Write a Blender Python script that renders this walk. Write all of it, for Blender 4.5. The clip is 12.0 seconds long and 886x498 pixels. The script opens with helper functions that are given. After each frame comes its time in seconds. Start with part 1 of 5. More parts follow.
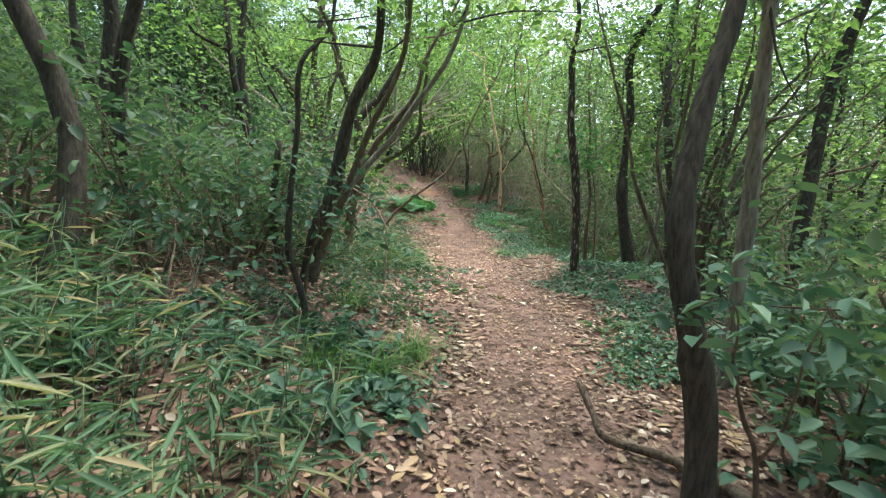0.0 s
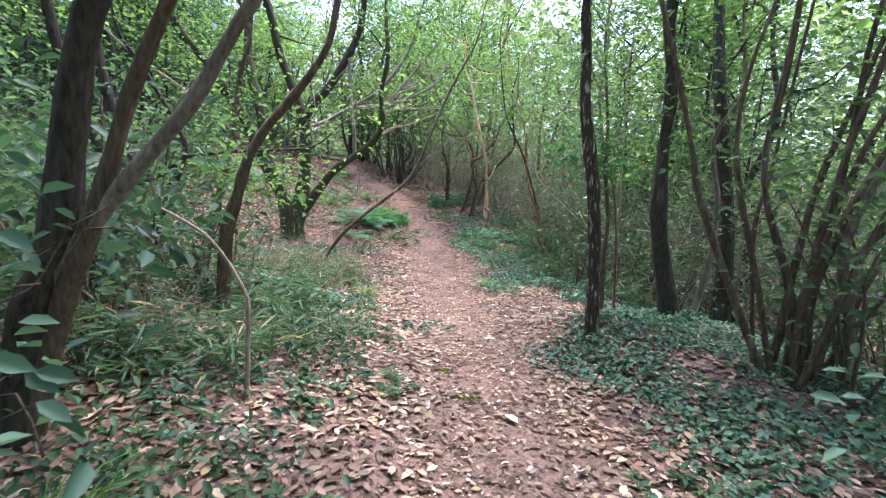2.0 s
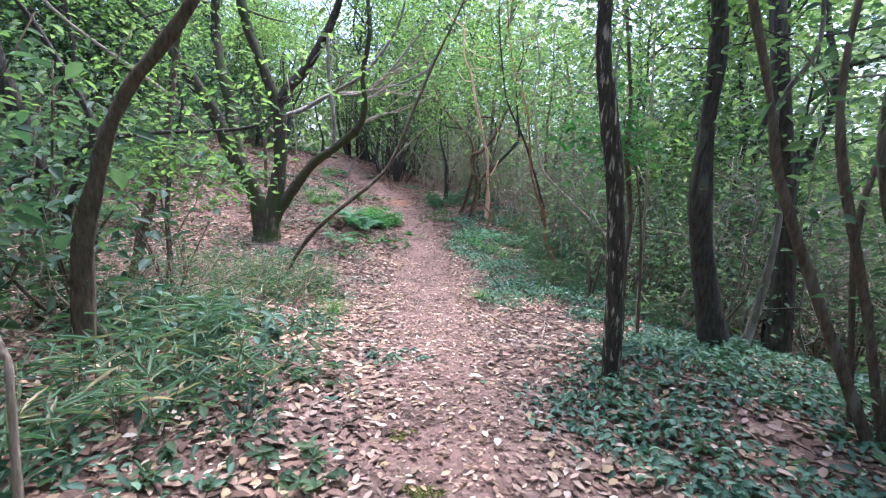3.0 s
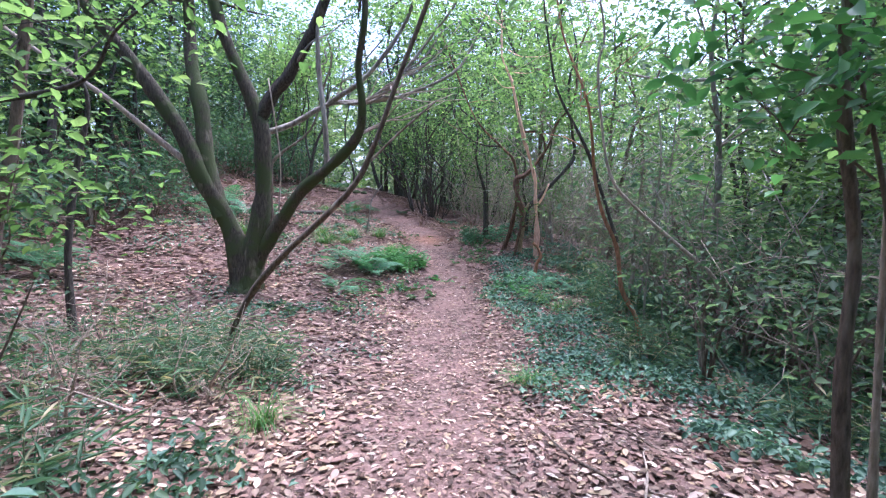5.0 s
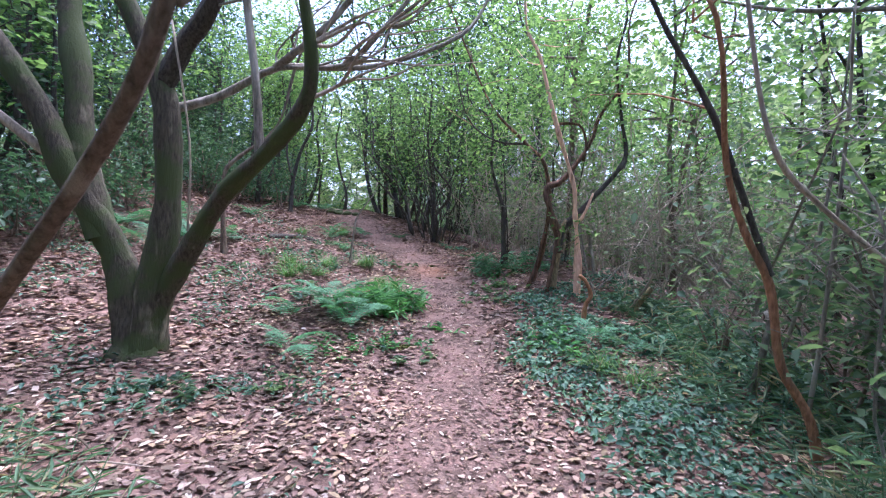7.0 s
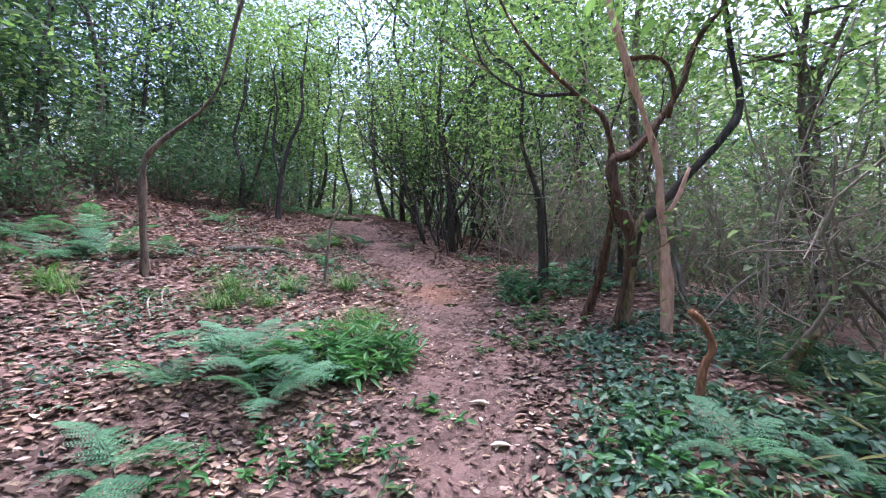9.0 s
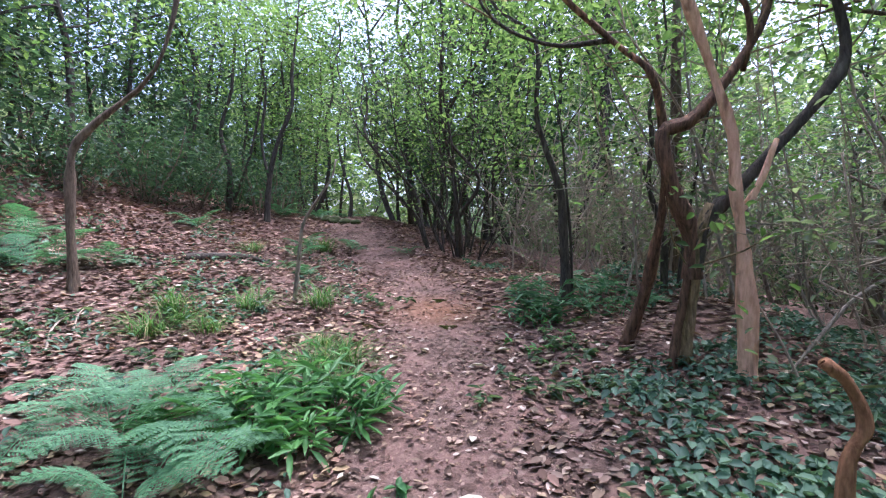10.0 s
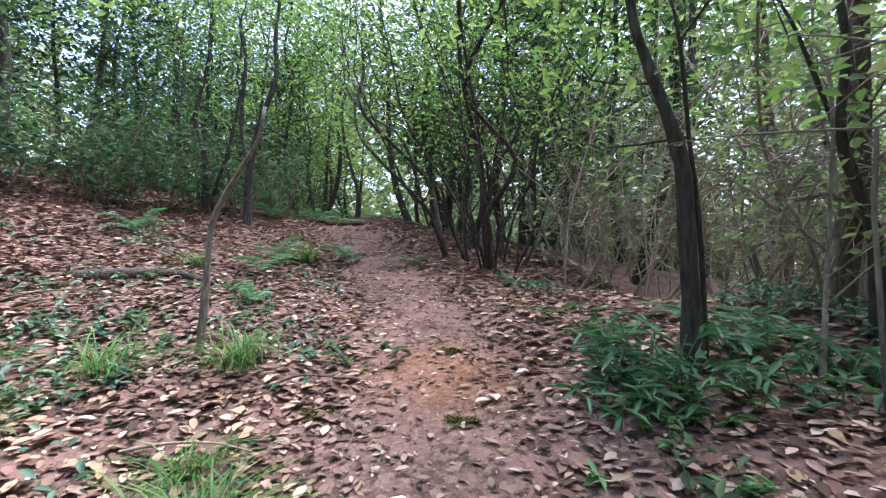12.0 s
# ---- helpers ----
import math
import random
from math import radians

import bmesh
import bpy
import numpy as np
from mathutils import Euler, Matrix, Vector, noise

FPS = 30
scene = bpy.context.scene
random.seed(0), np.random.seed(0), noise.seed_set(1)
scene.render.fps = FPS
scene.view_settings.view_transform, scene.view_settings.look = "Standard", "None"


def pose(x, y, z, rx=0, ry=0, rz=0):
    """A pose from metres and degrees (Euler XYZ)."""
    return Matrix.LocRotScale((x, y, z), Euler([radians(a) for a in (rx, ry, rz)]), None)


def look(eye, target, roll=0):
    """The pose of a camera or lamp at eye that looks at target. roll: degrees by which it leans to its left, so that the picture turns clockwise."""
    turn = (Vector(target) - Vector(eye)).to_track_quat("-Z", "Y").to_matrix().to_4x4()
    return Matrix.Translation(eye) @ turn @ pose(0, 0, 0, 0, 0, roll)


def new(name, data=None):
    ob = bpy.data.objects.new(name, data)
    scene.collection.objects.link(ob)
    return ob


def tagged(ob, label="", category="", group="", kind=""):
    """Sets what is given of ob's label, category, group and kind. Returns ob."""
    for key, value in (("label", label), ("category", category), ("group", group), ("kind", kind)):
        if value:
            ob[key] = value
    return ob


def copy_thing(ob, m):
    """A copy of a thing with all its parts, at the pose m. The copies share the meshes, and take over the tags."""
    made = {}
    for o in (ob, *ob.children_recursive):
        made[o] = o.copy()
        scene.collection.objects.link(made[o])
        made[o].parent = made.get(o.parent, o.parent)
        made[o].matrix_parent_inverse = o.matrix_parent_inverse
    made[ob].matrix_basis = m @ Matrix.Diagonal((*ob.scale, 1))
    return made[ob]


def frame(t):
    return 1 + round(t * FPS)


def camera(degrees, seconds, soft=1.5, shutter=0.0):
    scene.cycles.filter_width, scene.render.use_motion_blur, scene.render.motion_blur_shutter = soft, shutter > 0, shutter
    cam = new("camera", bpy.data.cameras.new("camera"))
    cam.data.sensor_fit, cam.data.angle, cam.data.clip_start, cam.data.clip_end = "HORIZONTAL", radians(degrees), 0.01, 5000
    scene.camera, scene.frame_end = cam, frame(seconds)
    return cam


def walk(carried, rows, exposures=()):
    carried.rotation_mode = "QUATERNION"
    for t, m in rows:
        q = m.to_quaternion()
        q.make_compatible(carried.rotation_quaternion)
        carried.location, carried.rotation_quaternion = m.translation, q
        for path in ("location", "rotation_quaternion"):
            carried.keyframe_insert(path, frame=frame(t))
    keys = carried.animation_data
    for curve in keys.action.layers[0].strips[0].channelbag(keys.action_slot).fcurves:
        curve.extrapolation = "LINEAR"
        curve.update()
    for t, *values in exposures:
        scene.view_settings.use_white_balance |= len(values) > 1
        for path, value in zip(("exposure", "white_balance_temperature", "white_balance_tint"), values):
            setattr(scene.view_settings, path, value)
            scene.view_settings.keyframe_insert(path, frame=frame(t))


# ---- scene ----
cam = camera(88.0, 12.0, soft=1.2, shutter=0.1)
PATH = [
    (0, (-0.394, -1.001, 2.476), (-0.246, 0.964, 2.132), 4.4),
    (0.5, (-0.286, -0.234, 2.45), (-0.137, 1.733, 2.118), 4.0),
    (1, (-0.077, 0.471, 2.486), (0.09, 2.439, 2.168), 3.9),
    (1.5, (0.138, 1.143, 2.532), (0.319, 3.11, 2.216), 4.0),
    (2, (0.29, 1.792, 2.524), (0.472, 3.759, 2.207), 4.0),
    (2.5, (0.564, 2.505, 2.432), (0.747, 4.472, 2.119), 4.3),
    (2.7, (0.643, 2.743, 2.433), (0.814, 4.71, 2.113), 4.2),
    (4.3, (1.198, 4.758, 2.079), (1.156, 6.749, 1.896), 2.3),
    (4.5, (1.222, 5.048, 2.114), (1.153, 7.04, 1.95), 2.2),
    (5, (1.303, 5.694, 2.182), (1.202, 7.685, 2.03), 2.1),
    (5.5, (1.266, 6.33, 2.104), (1.155, 8.323, 1.982), 2.1),
    (6, (1.198, 6.955, 2.067), (1.097, 8.95, 1.972), 2.1),
    (6.5, (1.229, 7.723, 2.06), (1.127, 9.719, 2.001), 2.0),
    (7, (1.188, 8.491, 2.067), (1.05, 10.486, 2.038), 1.8),
    (7.2, (1.219, 8.78, 2.052), (1.066, 10.774, 2.018), 1.4),
    (8.8, (1.318, 11.05, 2.133), (1.046, 13.031, 2.134), 0.6),
    (9, (1.321, 11.279, 2.106), (1.033, 13.258, 2.109), 0.5),
    (9.5, (1.322, 11.901, 2.118), (0.994, 13.874, 2.126), 0.3),
    (10, (1.371, 12.586, 2.143), (1.006, 14.553, 2.16), 0.0),
    (10.5, (1.244, 13.193, 2.1), (0.842, 15.153, 2.109), -0.1),
    (11, (1.247, 13.793, 2.069), (0.82, 15.747, 2.083), -0.4),
    (11.5, (1.158, 14.36, 2.114), (0.699, 16.307, 2.149), -0.3),
    (12, (1.074, 14.927, 2.224), (0.57, 16.862, 2.26), -0.5),
]
walk(cam, [(t, look(eye, target, roll)) for t, eye, target, roll in PATH], exposures=((0, 1.96, 6000, 0), (1.5, 2.12, 5600, 12), (2.7, 2.14, 5250, 18), (5, 2.04, 5000, 25), (7, 1.98, 5050, 25), (9, 1.88, 5250, 27), (12, 2.0, 5450, 20)))

# ---- light ----
world = bpy.data.worlds.new("overcast_sky")
scene.world = world
world.use_nodes = True
wn = world.node_tree
sky = wn.nodes.new("ShaderNodeTexSky")
sky.sky_type = "NISHITA"
sky.sun_disc = False
sky.sun_elevation = radians(73)
sky.sun_rotation = radians(30)
sky.dust_density = 6.0
sky.air_density = 1.0
sky.ozone_density = 0.5
wn.nodes["Background"].inputs["Strength"].default_value = 0.15
wn.links.new(sky.outputs["Color"], wn.nodes["Background"].inputs["Color"])
sun = new("sun", bpy.data.lights.new("sun", "SUN"))
sun.data.energy = 1.5
sun.data.angle = radians(40)
sun.data.color = (1.0, 0.96, 0.9)
sun.matrix_basis = look((8, 19, 42), (1, 8, 0))

# ---- materials ----


def material(name):
    m = bpy.data.materials.new(name)
    m.use_nodes = True
    return m, m.node_tree, m.node_tree.nodes["Principled BSDF"]


def node(nt, kind, **values):
    n = nt.nodes.new(kind)
    for key, value in values.items():
        n.inputs[key].default_value = value
    return n


def ramp(nt, source, stops):
    r = nt.nodes.new("ShaderNodeValToRGB")
    while len(r.color_ramp.elements) < len(stops):
        r.color_ramp.elements.new(0.5)
    for e, (at, colour) in zip(r.color_ramp.elements, stops):
        e.position, e.color = at, (*colour, 1)
    nt.links.new(source, r.inputs["Fac"])
    return r.outputs["Color"]


def bump(nt, bsdf, source, strength, distance):
    b = node(nt, "ShaderNodeBump", Strength=strength, Distance=distance)
    nt.links.new(source, b.inputs["Height"])
    nt.links.new(b.outputs["Normal"], bsdf.inputs["Normal"])


def mix(nt, fac, a, b, mode="MIX"):
    m = nt.nodes.new("ShaderNodeMix")
    m.data_type, m.blend_type = "RGBA", mode
    for value, socket in ((fac, m.inputs[0]), (a, m.inputs[6]), (b, m.inputs[7])):
        if isinstance(value, bpy.types.NodeSocket):
            nt.links.new(value, socket)
        else:
            socket.default_value = value
    return m.outputs[2]


def bark(name, dark, light, moss=0.0, lichen=(0.35, 0.36, 0.3), patches=0.55, rough=0.9, blots=7.0):
    m, nt, b = material(name)
    tc = nt.nodes.new("ShaderNodeTexCoord")
    mp = nt.nodes.new("ShaderNodeMapping")
    mp.inputs["Scale"].default_value = (1, 1, 0.22)
    nt.links.new(tc.outputs["Object"], mp.inputs["Vector"])
    ridges = node(nt, "ShaderNodeTexNoise", Scale=42.0, Detail=6.0, Roughness=0.65)
    nt.links.new(mp.outputs["Vector"], ridges.inputs["Vector"])
    blot = node(nt, "ShaderNodeTexNoise", Scale=blots, Detail=4.0)
    nt.links.new(mp.outputs["Vector"], blot.inputs["Vector"])
    col = ramp(nt, ridges.outputs["Fac"], ((0.3, dark), (0.68, light)))
    spot = ramp(nt, blot.outputs["Fac"], ((patches, (0, 0, 0)), (patches + 0.12, (1, 1, 1))))
    col = mix(nt, spot, col, (*lichen, 1))
    if moss:
        geo = nt.nodes.new("ShaderNodeTexCoord")
        mo = node(nt, "ShaderNodeTexNoise", Scale=3.0, Detail=5.0)
        nt.links.new(geo.outputs["Object"], mo.inputs["Vector"])
        where = ramp(nt, mo.outputs["Fac"], ((0.62 - moss * 0.3, (0, 0, 0)), (0.75 - moss * 0.3, (1, 1, 1))))
        col = mix(nt, where, col, (0.058, 0.072, 0.026, 1))
    nt.links.new(col, b.inputs["Base Color"])
    b.inputs["Roughness"].default_value = rough
    b.inputs["Specular IOR Level"].default_value = 0.25
    bump(nt, b, ridges.outputs["Fac"], 0.9, 0.02)
    return m


def foliage(name, stops, glow=0.4, rough=0.5, spec=0.3, through_tint=(1.2, 1.3, 0.8)):
    """A leaf: glossy face, light coming through; every leaf has its own shade."""
    m, nt, b = material(name)
    geo = nt.nodes.new("ShaderNodeNewGeometry")
    col = ramp(nt, geo.outputs["Random Per Island"], stops)
    tc = nt.nodes.new("ShaderNodeTexCoord")
    big = node(nt, "ShaderNodeTexNoise", Scale=1.3, Detail=3.0)
    nt.links.new(tc.outputs["Object"], big.inputs["Vector"])
    col = mix(nt, 0.75, col, ramp(nt, big.outputs["Fac"], ((0.3, (0.55, 0.6, 0.6)), (0.7, (1.25, 1.2, 1.0)))), "MULTIPLY")
    nt.links.new(col, b.inputs["Base Color"])
    b.inputs["Roughness"].default_value = rough
    b.inputs["Specular IOR Level"].default_value = spec
    t = nt.nodes.new("ShaderNodeBsdfTranslucent")
    nt.links.new(mix(nt, 1.0, col, (*through_tint, 1), "MULTIPLY"), t.inputs["Color"])
    both = node(nt, "ShaderNodeMixShader", Fac=glow)
    nt.links.new(b.outputs[0], both.inputs[1])
    nt.links.new(t.outputs[0], both.inputs[2])
    nt.links.new(both.outputs[0], nt.nodes["Material Output"].inputs["Surface"])
    return m


BARK_DARK = bark("dark_bark", (0.022, 0.019, 0.015), (0.1, 0.085, 0.068), lichen=(0.15, 0.14, 0.11), patches=0.62)
BARK_BROWN = bark("brown_bark", (0.05, 0.037, 0.027), (0.19, 0.14, 0.1), lichen=(0.24, 0.2, 0.15), patches=0.58)
BARK_STRIPED = bark("striped_bark", (0.02, 0.017, 0.014), (0.085, 0.068, 0.052), lichen=(0.46, 0.39, 0.31), patches=0.56, blots=34.0)
BARK_MOSSY = bark("mossy_bark", (0.026, 0.022, 0.015), (0.105, 0.088, 0.06), moss=0.6, lichen=(0.25, 0.22, 0.15), patches=0.6)
BARK_PALE = bark("pale_bark", (0.55, 0.3, 0.19), (0.86, 0.55, 0.39), lichen=(0.22, 0.11, 0.065), patches=0.6, blots=13.0)
BARK_TAN = bark("tan_bark", (0.06, 0.045, 0.025), (0.4, 0.29, 0.16), moss=0.35, lichen=(0.33, 0.24, 0.14), patches=0.6)
BARK_GREY = bark("grey_bark", (0.1, 0.085, 0.068), (0.3, 0.26, 0.21), lichen=(0.36, 0.33, 0.28), patches=0.55)
BARK_RED = bark("orange_bark", (0.13, 0.06, 0.03), (0.42, 0.21, 0.11), lichen=(0.12, 0.08, 0.05), patches=0.56)
BARK_RUST = bark("rusty_bark", (0.025, 0.016, 0.012), (0.21, 0.12, 0.075), lichen=(0.36, 0.2, 0.11), patches=0.58, blots=12.0)
WOOD_DEAD = bark("dead_wood", (0.2, 0.15, 0.11), (0.45, 0.37, 0.29), lichen=(0.28, 0.23, 0.18), patches=0.6)

LEAF_CANOPY = foliage("canopy_leaf", ((0.0, (0.07, 0.125, 0.045)), (0.5, (0.12, 0.2, 0.075)), (1.0, (0.2, 0.28, 0.115))), glow=0.66)
# greyed and lightened to paint haze on distant leaves; brushwood shares the colour
LEAF_FAR = foliage("pale_hazed_leaf", ((0.0, (0.1, 0.14, 0.085)), (0.5, (0.16, 0.205, 0.13)), (1.0, (0.24, 0.28, 0.19))), glow=0.6)
# paler and greyer than the canopy: distance haze put into the leaf colour
LEAF_HAZE = foliage("hazed_woodland_leaf", ((0.0, (0.12, 0.16, 0.1)), (0.5, (0.19, 0.23, 0.15)), (1.0, (0.27, 0.31, 0.22))), glow=0.6)
LEAF_DARK = foliage("evergreen_leaf", ((0.0, (0.035, 0.07, 0.045)), (0.6, (0.06, 0.115, 0.07)), (1.0, (0.1, 0.16, 0.09))), glow=0.45, rough=0.5, spec=0.3)
LEAF_SHRUB = foliage("shrub_leaf", ((0.0, (0.06, 0.105, 0.068)), (0.6, (0.105, 0.165, 0.1)), (1.0, (0.17, 0.235, 0.135))), glow=0.5, rough=0.6, spec=0.2)
LEAF_IVY = foliage("creeper_leaf", ((0.0, (0.045, 0.1, 0.072)), (0.6, (0.1, 0.19, 0.135)), (1.0, (0.18, 0.285, 0.2))), glow=0.28, rough=0.5, spec=0.32)
LEAF_FERN = foliage("fern_leaf", ((0.0, (0.07, 0.18, 0.095)), (1.0, (0.17, 0.34, 0.19))), glow=0.3, rough=0.6, through_tint=(1.1, 1.3, 0.85))
LEAF_LUSH = foliage("lush_leaf", ((0.0, (0.06, 0.17, 0.06)), (1.0, (0.135, 0.315, 0.11))), glow=0.35, rough=0.45)
LEAF_SEDGE = foliage("dark_plant_leaf", ((0.0, (0.05, 0.13, 0.07)), (1.0, (0.11, 0.24, 0.13))), glow=0.3, rough=0.5)
LEAF_GRASS = foliage("grass_blade", ((0.0, (0.055, 0.15, 0.035)), (0.85, (0.13, 0.26, 0.065)), (1.0, (0.3, 0.26, 0.14))), glow=0.35)
LEAF_BAMBOO = foliage("bamboo_grass_leaf", ((0.0, (0.05, 0.11, 0.06)), (0.65, (0.11, 0.19, 0.105)), (0.85, (0.2, 0.22, 0.13)), (1.0, (0.42, 0.34, 0.22))), glow=0.35, rough=0.5)
LEAF_DEAD = foliage("dead_leaf", ((0.0, (0.045, 0.03, 0.024)), (0.25, (0.14, 0.085, 0.063)), (0.45, (0.27, 0.165, 0.137)), (0.6, (0.2, 0.15, 0.11)), (0.72, (0.38, 0.255, 0.222)), (0.84, (0.34, 0.25, 0.15)), (0.94, (0.48, 0.355, 0.3)), (1.0, (0.62, 0.53, 0.46))), glow=0.08, rough=0.75, spec=0.2, through_tint=(1, 0.8, 0.6))

GROUND_MAT, nt, b = material("forest_floor")
tc = nt.nodes.new("ShaderNodeTexCoord")
fine = node(nt, "ShaderNodeTexNoise", Scale=26.0, Detail=7.0, Roughness=0.7)
mid = node(nt, "ShaderNodeTexNoise", Scale=2.2, Detail=4.0)
flakes = node(nt, "ShaderNodeTexVoronoi", Scale=24.0)
for n in (fine, mid, flakes):
    nt.links.new(tc.outputs["Object"], n.inputs["Vector"])
earth = ramp(nt, fine.outputs["Fac"], ((0.3, (0.035, 0.024, 0.019)), (0.7, (0.21, 0.135, 0.105))))
chips = ramp(nt, flakes.outputs["Color"], ((0.2, (0.045, 0.028, 0.02)), (0.55, (0.16, 0.105, 0.083)), (0.9, (0.34, 0.24, 0.195))))
col = mix(nt, 0.5, earth, chips)
col = mix(nt, ramp(nt, mid.outputs["Fac"], ((0.4, (0, 0, 0)), (0.65, (0.8, 0.8, 0.8)))), col, (0.24, 0.148, 0.12, 1))
# a bare patch of orange clay on the trail
near = nt.nodes.new("ShaderNodeVectorMath")
near.operation = "DISTANCE"
nt.links.new(tc.outputs["Object"], near.inputs[0])
near.inputs[1].default_value = (0.32, 17.8, 1.5)
wob = nt.nodes.new("ShaderNodeMath")
wob.operation = "MULTIPLY_ADD"
nt.links.new(mid.outputs["Fac"], wob.inputs[0])
wob.inputs[1].default_value = 0.5
nt.links.new(near.outputs["Value"], wob.inputs[2])
col = mix(nt, ramp(nt, wob.outputs[0], ((0.35, (0.5, 0.5, 0.5)), (0.95, (0, 0, 0)))), col, (0.32, 0.15, 0.07, 1))
nt.links.new(col, b.inputs["Base Color"])
b.inputs["Roughness"].default_value = 0.95
b.inputs["Specular IOR Level"].default_value = 0.2
bump(nt, b, fine.outputs["Fac"], 0.8, 0.03)
STONE_MAT = bark("mossy_stone", (0.12, 0.09, 0.06), (0.3, 0.24, 0.17), moss=0.7, patches=0.7)
MOSS_MAT = foliage("moss_tuft", ((0.0, (0.08, 0.09, 0.02)), (1.0, (0.17, 0.17, 0.045))), glow=0.1, rough=0.9)

# ---- shape of the land ----
TRAIL_X = ((-8, -1.6), (-1, -0.2), (1, 0.35), (3, 0.85), (5, 1.15), (7, 1.2), (10, 1.1), (13, 1.05), (15, 0.95), (17, 0.5), (18.5, 0), (20.4, -1), (22.7, -2.9), (26, -4.2), (34, -6))
TRAIL_Z = ((-8, 1.0), (-1, 0.9), (3, 0.74), (5, 0.72), (6, 0.7), (7, 0.6), (8, 0.5), (9, 0.44), (10, 0.39), (11, 0.37), (12, 0.43), (13, 0.52), (14, 0.72), (15, 0.93), (16.3, 1.18), (17, 1.31), (17.7, 1.48), (19, 1.72), (20.3, 1.92), (22.7, 2.85), (24, 3.1), (26, 3.15), (34, 2.6), (60, 0))
BANK = ((-8, 0.22), (4, 0.24), (6, 0.2), (9, 0.1), (13, 0.08), (16, 0.12), (18, 0.17), (20, 0.24), (24, 0.16), (34, 0.1))


def knots(table, v):
    a = np.array(table)
    return np.interp(v, a[:, 0], a[:, 1])


def eased(table, y):
    return sum(w * knots(table, y + d) for d, w in ((-0.8, 0.15), (-0.4, 0.2), (0, 0.3), (0.4, 0.2), (0.8, 0.15)))


def trail_x(y):
    return eased(TRAIL_X, np.asarray(y, float))


def ground(x, y):
    x, y = np.asarray(x, float), np.asarray(y, float)
    u, z = x - trail_x(y), eased(TRAIL_Z, y)
    a = np.maximum(0, -u - 0.7)
    left = knots(BANK, y) * np.minimum(a, 8) + 0.1 * np.clip(a - 3.2, 0, 4) - 0.12 * np.clip(a - 9, 0, 60)
    b = np.maximum(0, u - 0.8)
    far = np.clip((y - 19) / 2, 0, 1)
    knoll = 0.2 * np.exp(-(((y - 6.8) / 1.2) ** 2)) * np.clip(b / 0.6, 0, 1)
    right = knoll + 0.12 * np.minimum(b, 1.0) * (1 - far) - 0.22 * far * np.minimum(b, 2.2) - 0.2 * np.clip(b - 2.2, 0, 16)
    rough = 0.02 * np.sin(3.1 * x + 1.3 * np.sin(2.3 * y)) * np.sin(2.7 * y + 0.9) + 0.012 * np.sin(9.1 * x + 2.0 * np.sin(4.0 * y)) * np.cos(8.3 * y)
    worn = 1 - 0.7 * np.exp(-((u / 0.6) ** 2))
    return z + np.where(u < 0, left, right) + rough * worn * 1.4


def at(x, y):
    return float(ground(x, y))


# ---- building helpers ----
def mesh_of(name, verts, faces, smooth=False):
    """verts: n x 3 array; faces: array with 3 or 4 corners a row."""
    me = bpy.data.meshes.new(name)
    verts, faces = np.asarray(verts, np.float32), np.asarray(faces, np.int32)
    k = faces.shape[1]
    me.vertices.add(len(verts))
    me.vertices.foreach_set("co", verts.ravel())
    me.loops.add(faces.size)
    me.loops.foreach_set("vertex_index", faces.ravel())
    me.polygons.add(len(faces))
    me.polygons.foreach_set("loop_start", np.arange(0, faces.size, k, dtype=np.int32))
    if smooth:
        me.polygons.foreach_set("use_smooth", np.ones(len(faces), bool))
    me.update(calc_edges=True)
    return me


def part(name, me, mat, parent=None, label=""):
    ob = new(name, me)
    me.materials.clear()
    me.materials.append(mat)
    ob.parent = parent
    if label:
        ob["label"] = label
    if name in ("twig_spray", "stalk_tuft"):
        ob["kind"] = "stuff"
    return ob


def smooth_line(pts, per=4):
    """A curve through the points, with the spacing even enough for rings."""
    p = np.asarray(pts, float)
    if len(p) == 2:
        p = np.array([p[0], (p[0] + p[1]) / 2, p[1]])
    q = np.vstack([2 * p[0] - p[1], p, 2 * p[-1] - p[-2]])
    out = []
    for i in range(1, len(q) - 2):
        for s in np.arange(per) / per:
            a, b, c, d = q[i - 1], q[i], q[i + 1], q[i + 2]
            out.append(0.5 * (2 * b + (c - a) * s + (2 * a - 5 * b + 4 * c - d) * s**2 + (3 * b - a - 3 * c + d) * s**3))
    return np.array(out + [p[-1]])


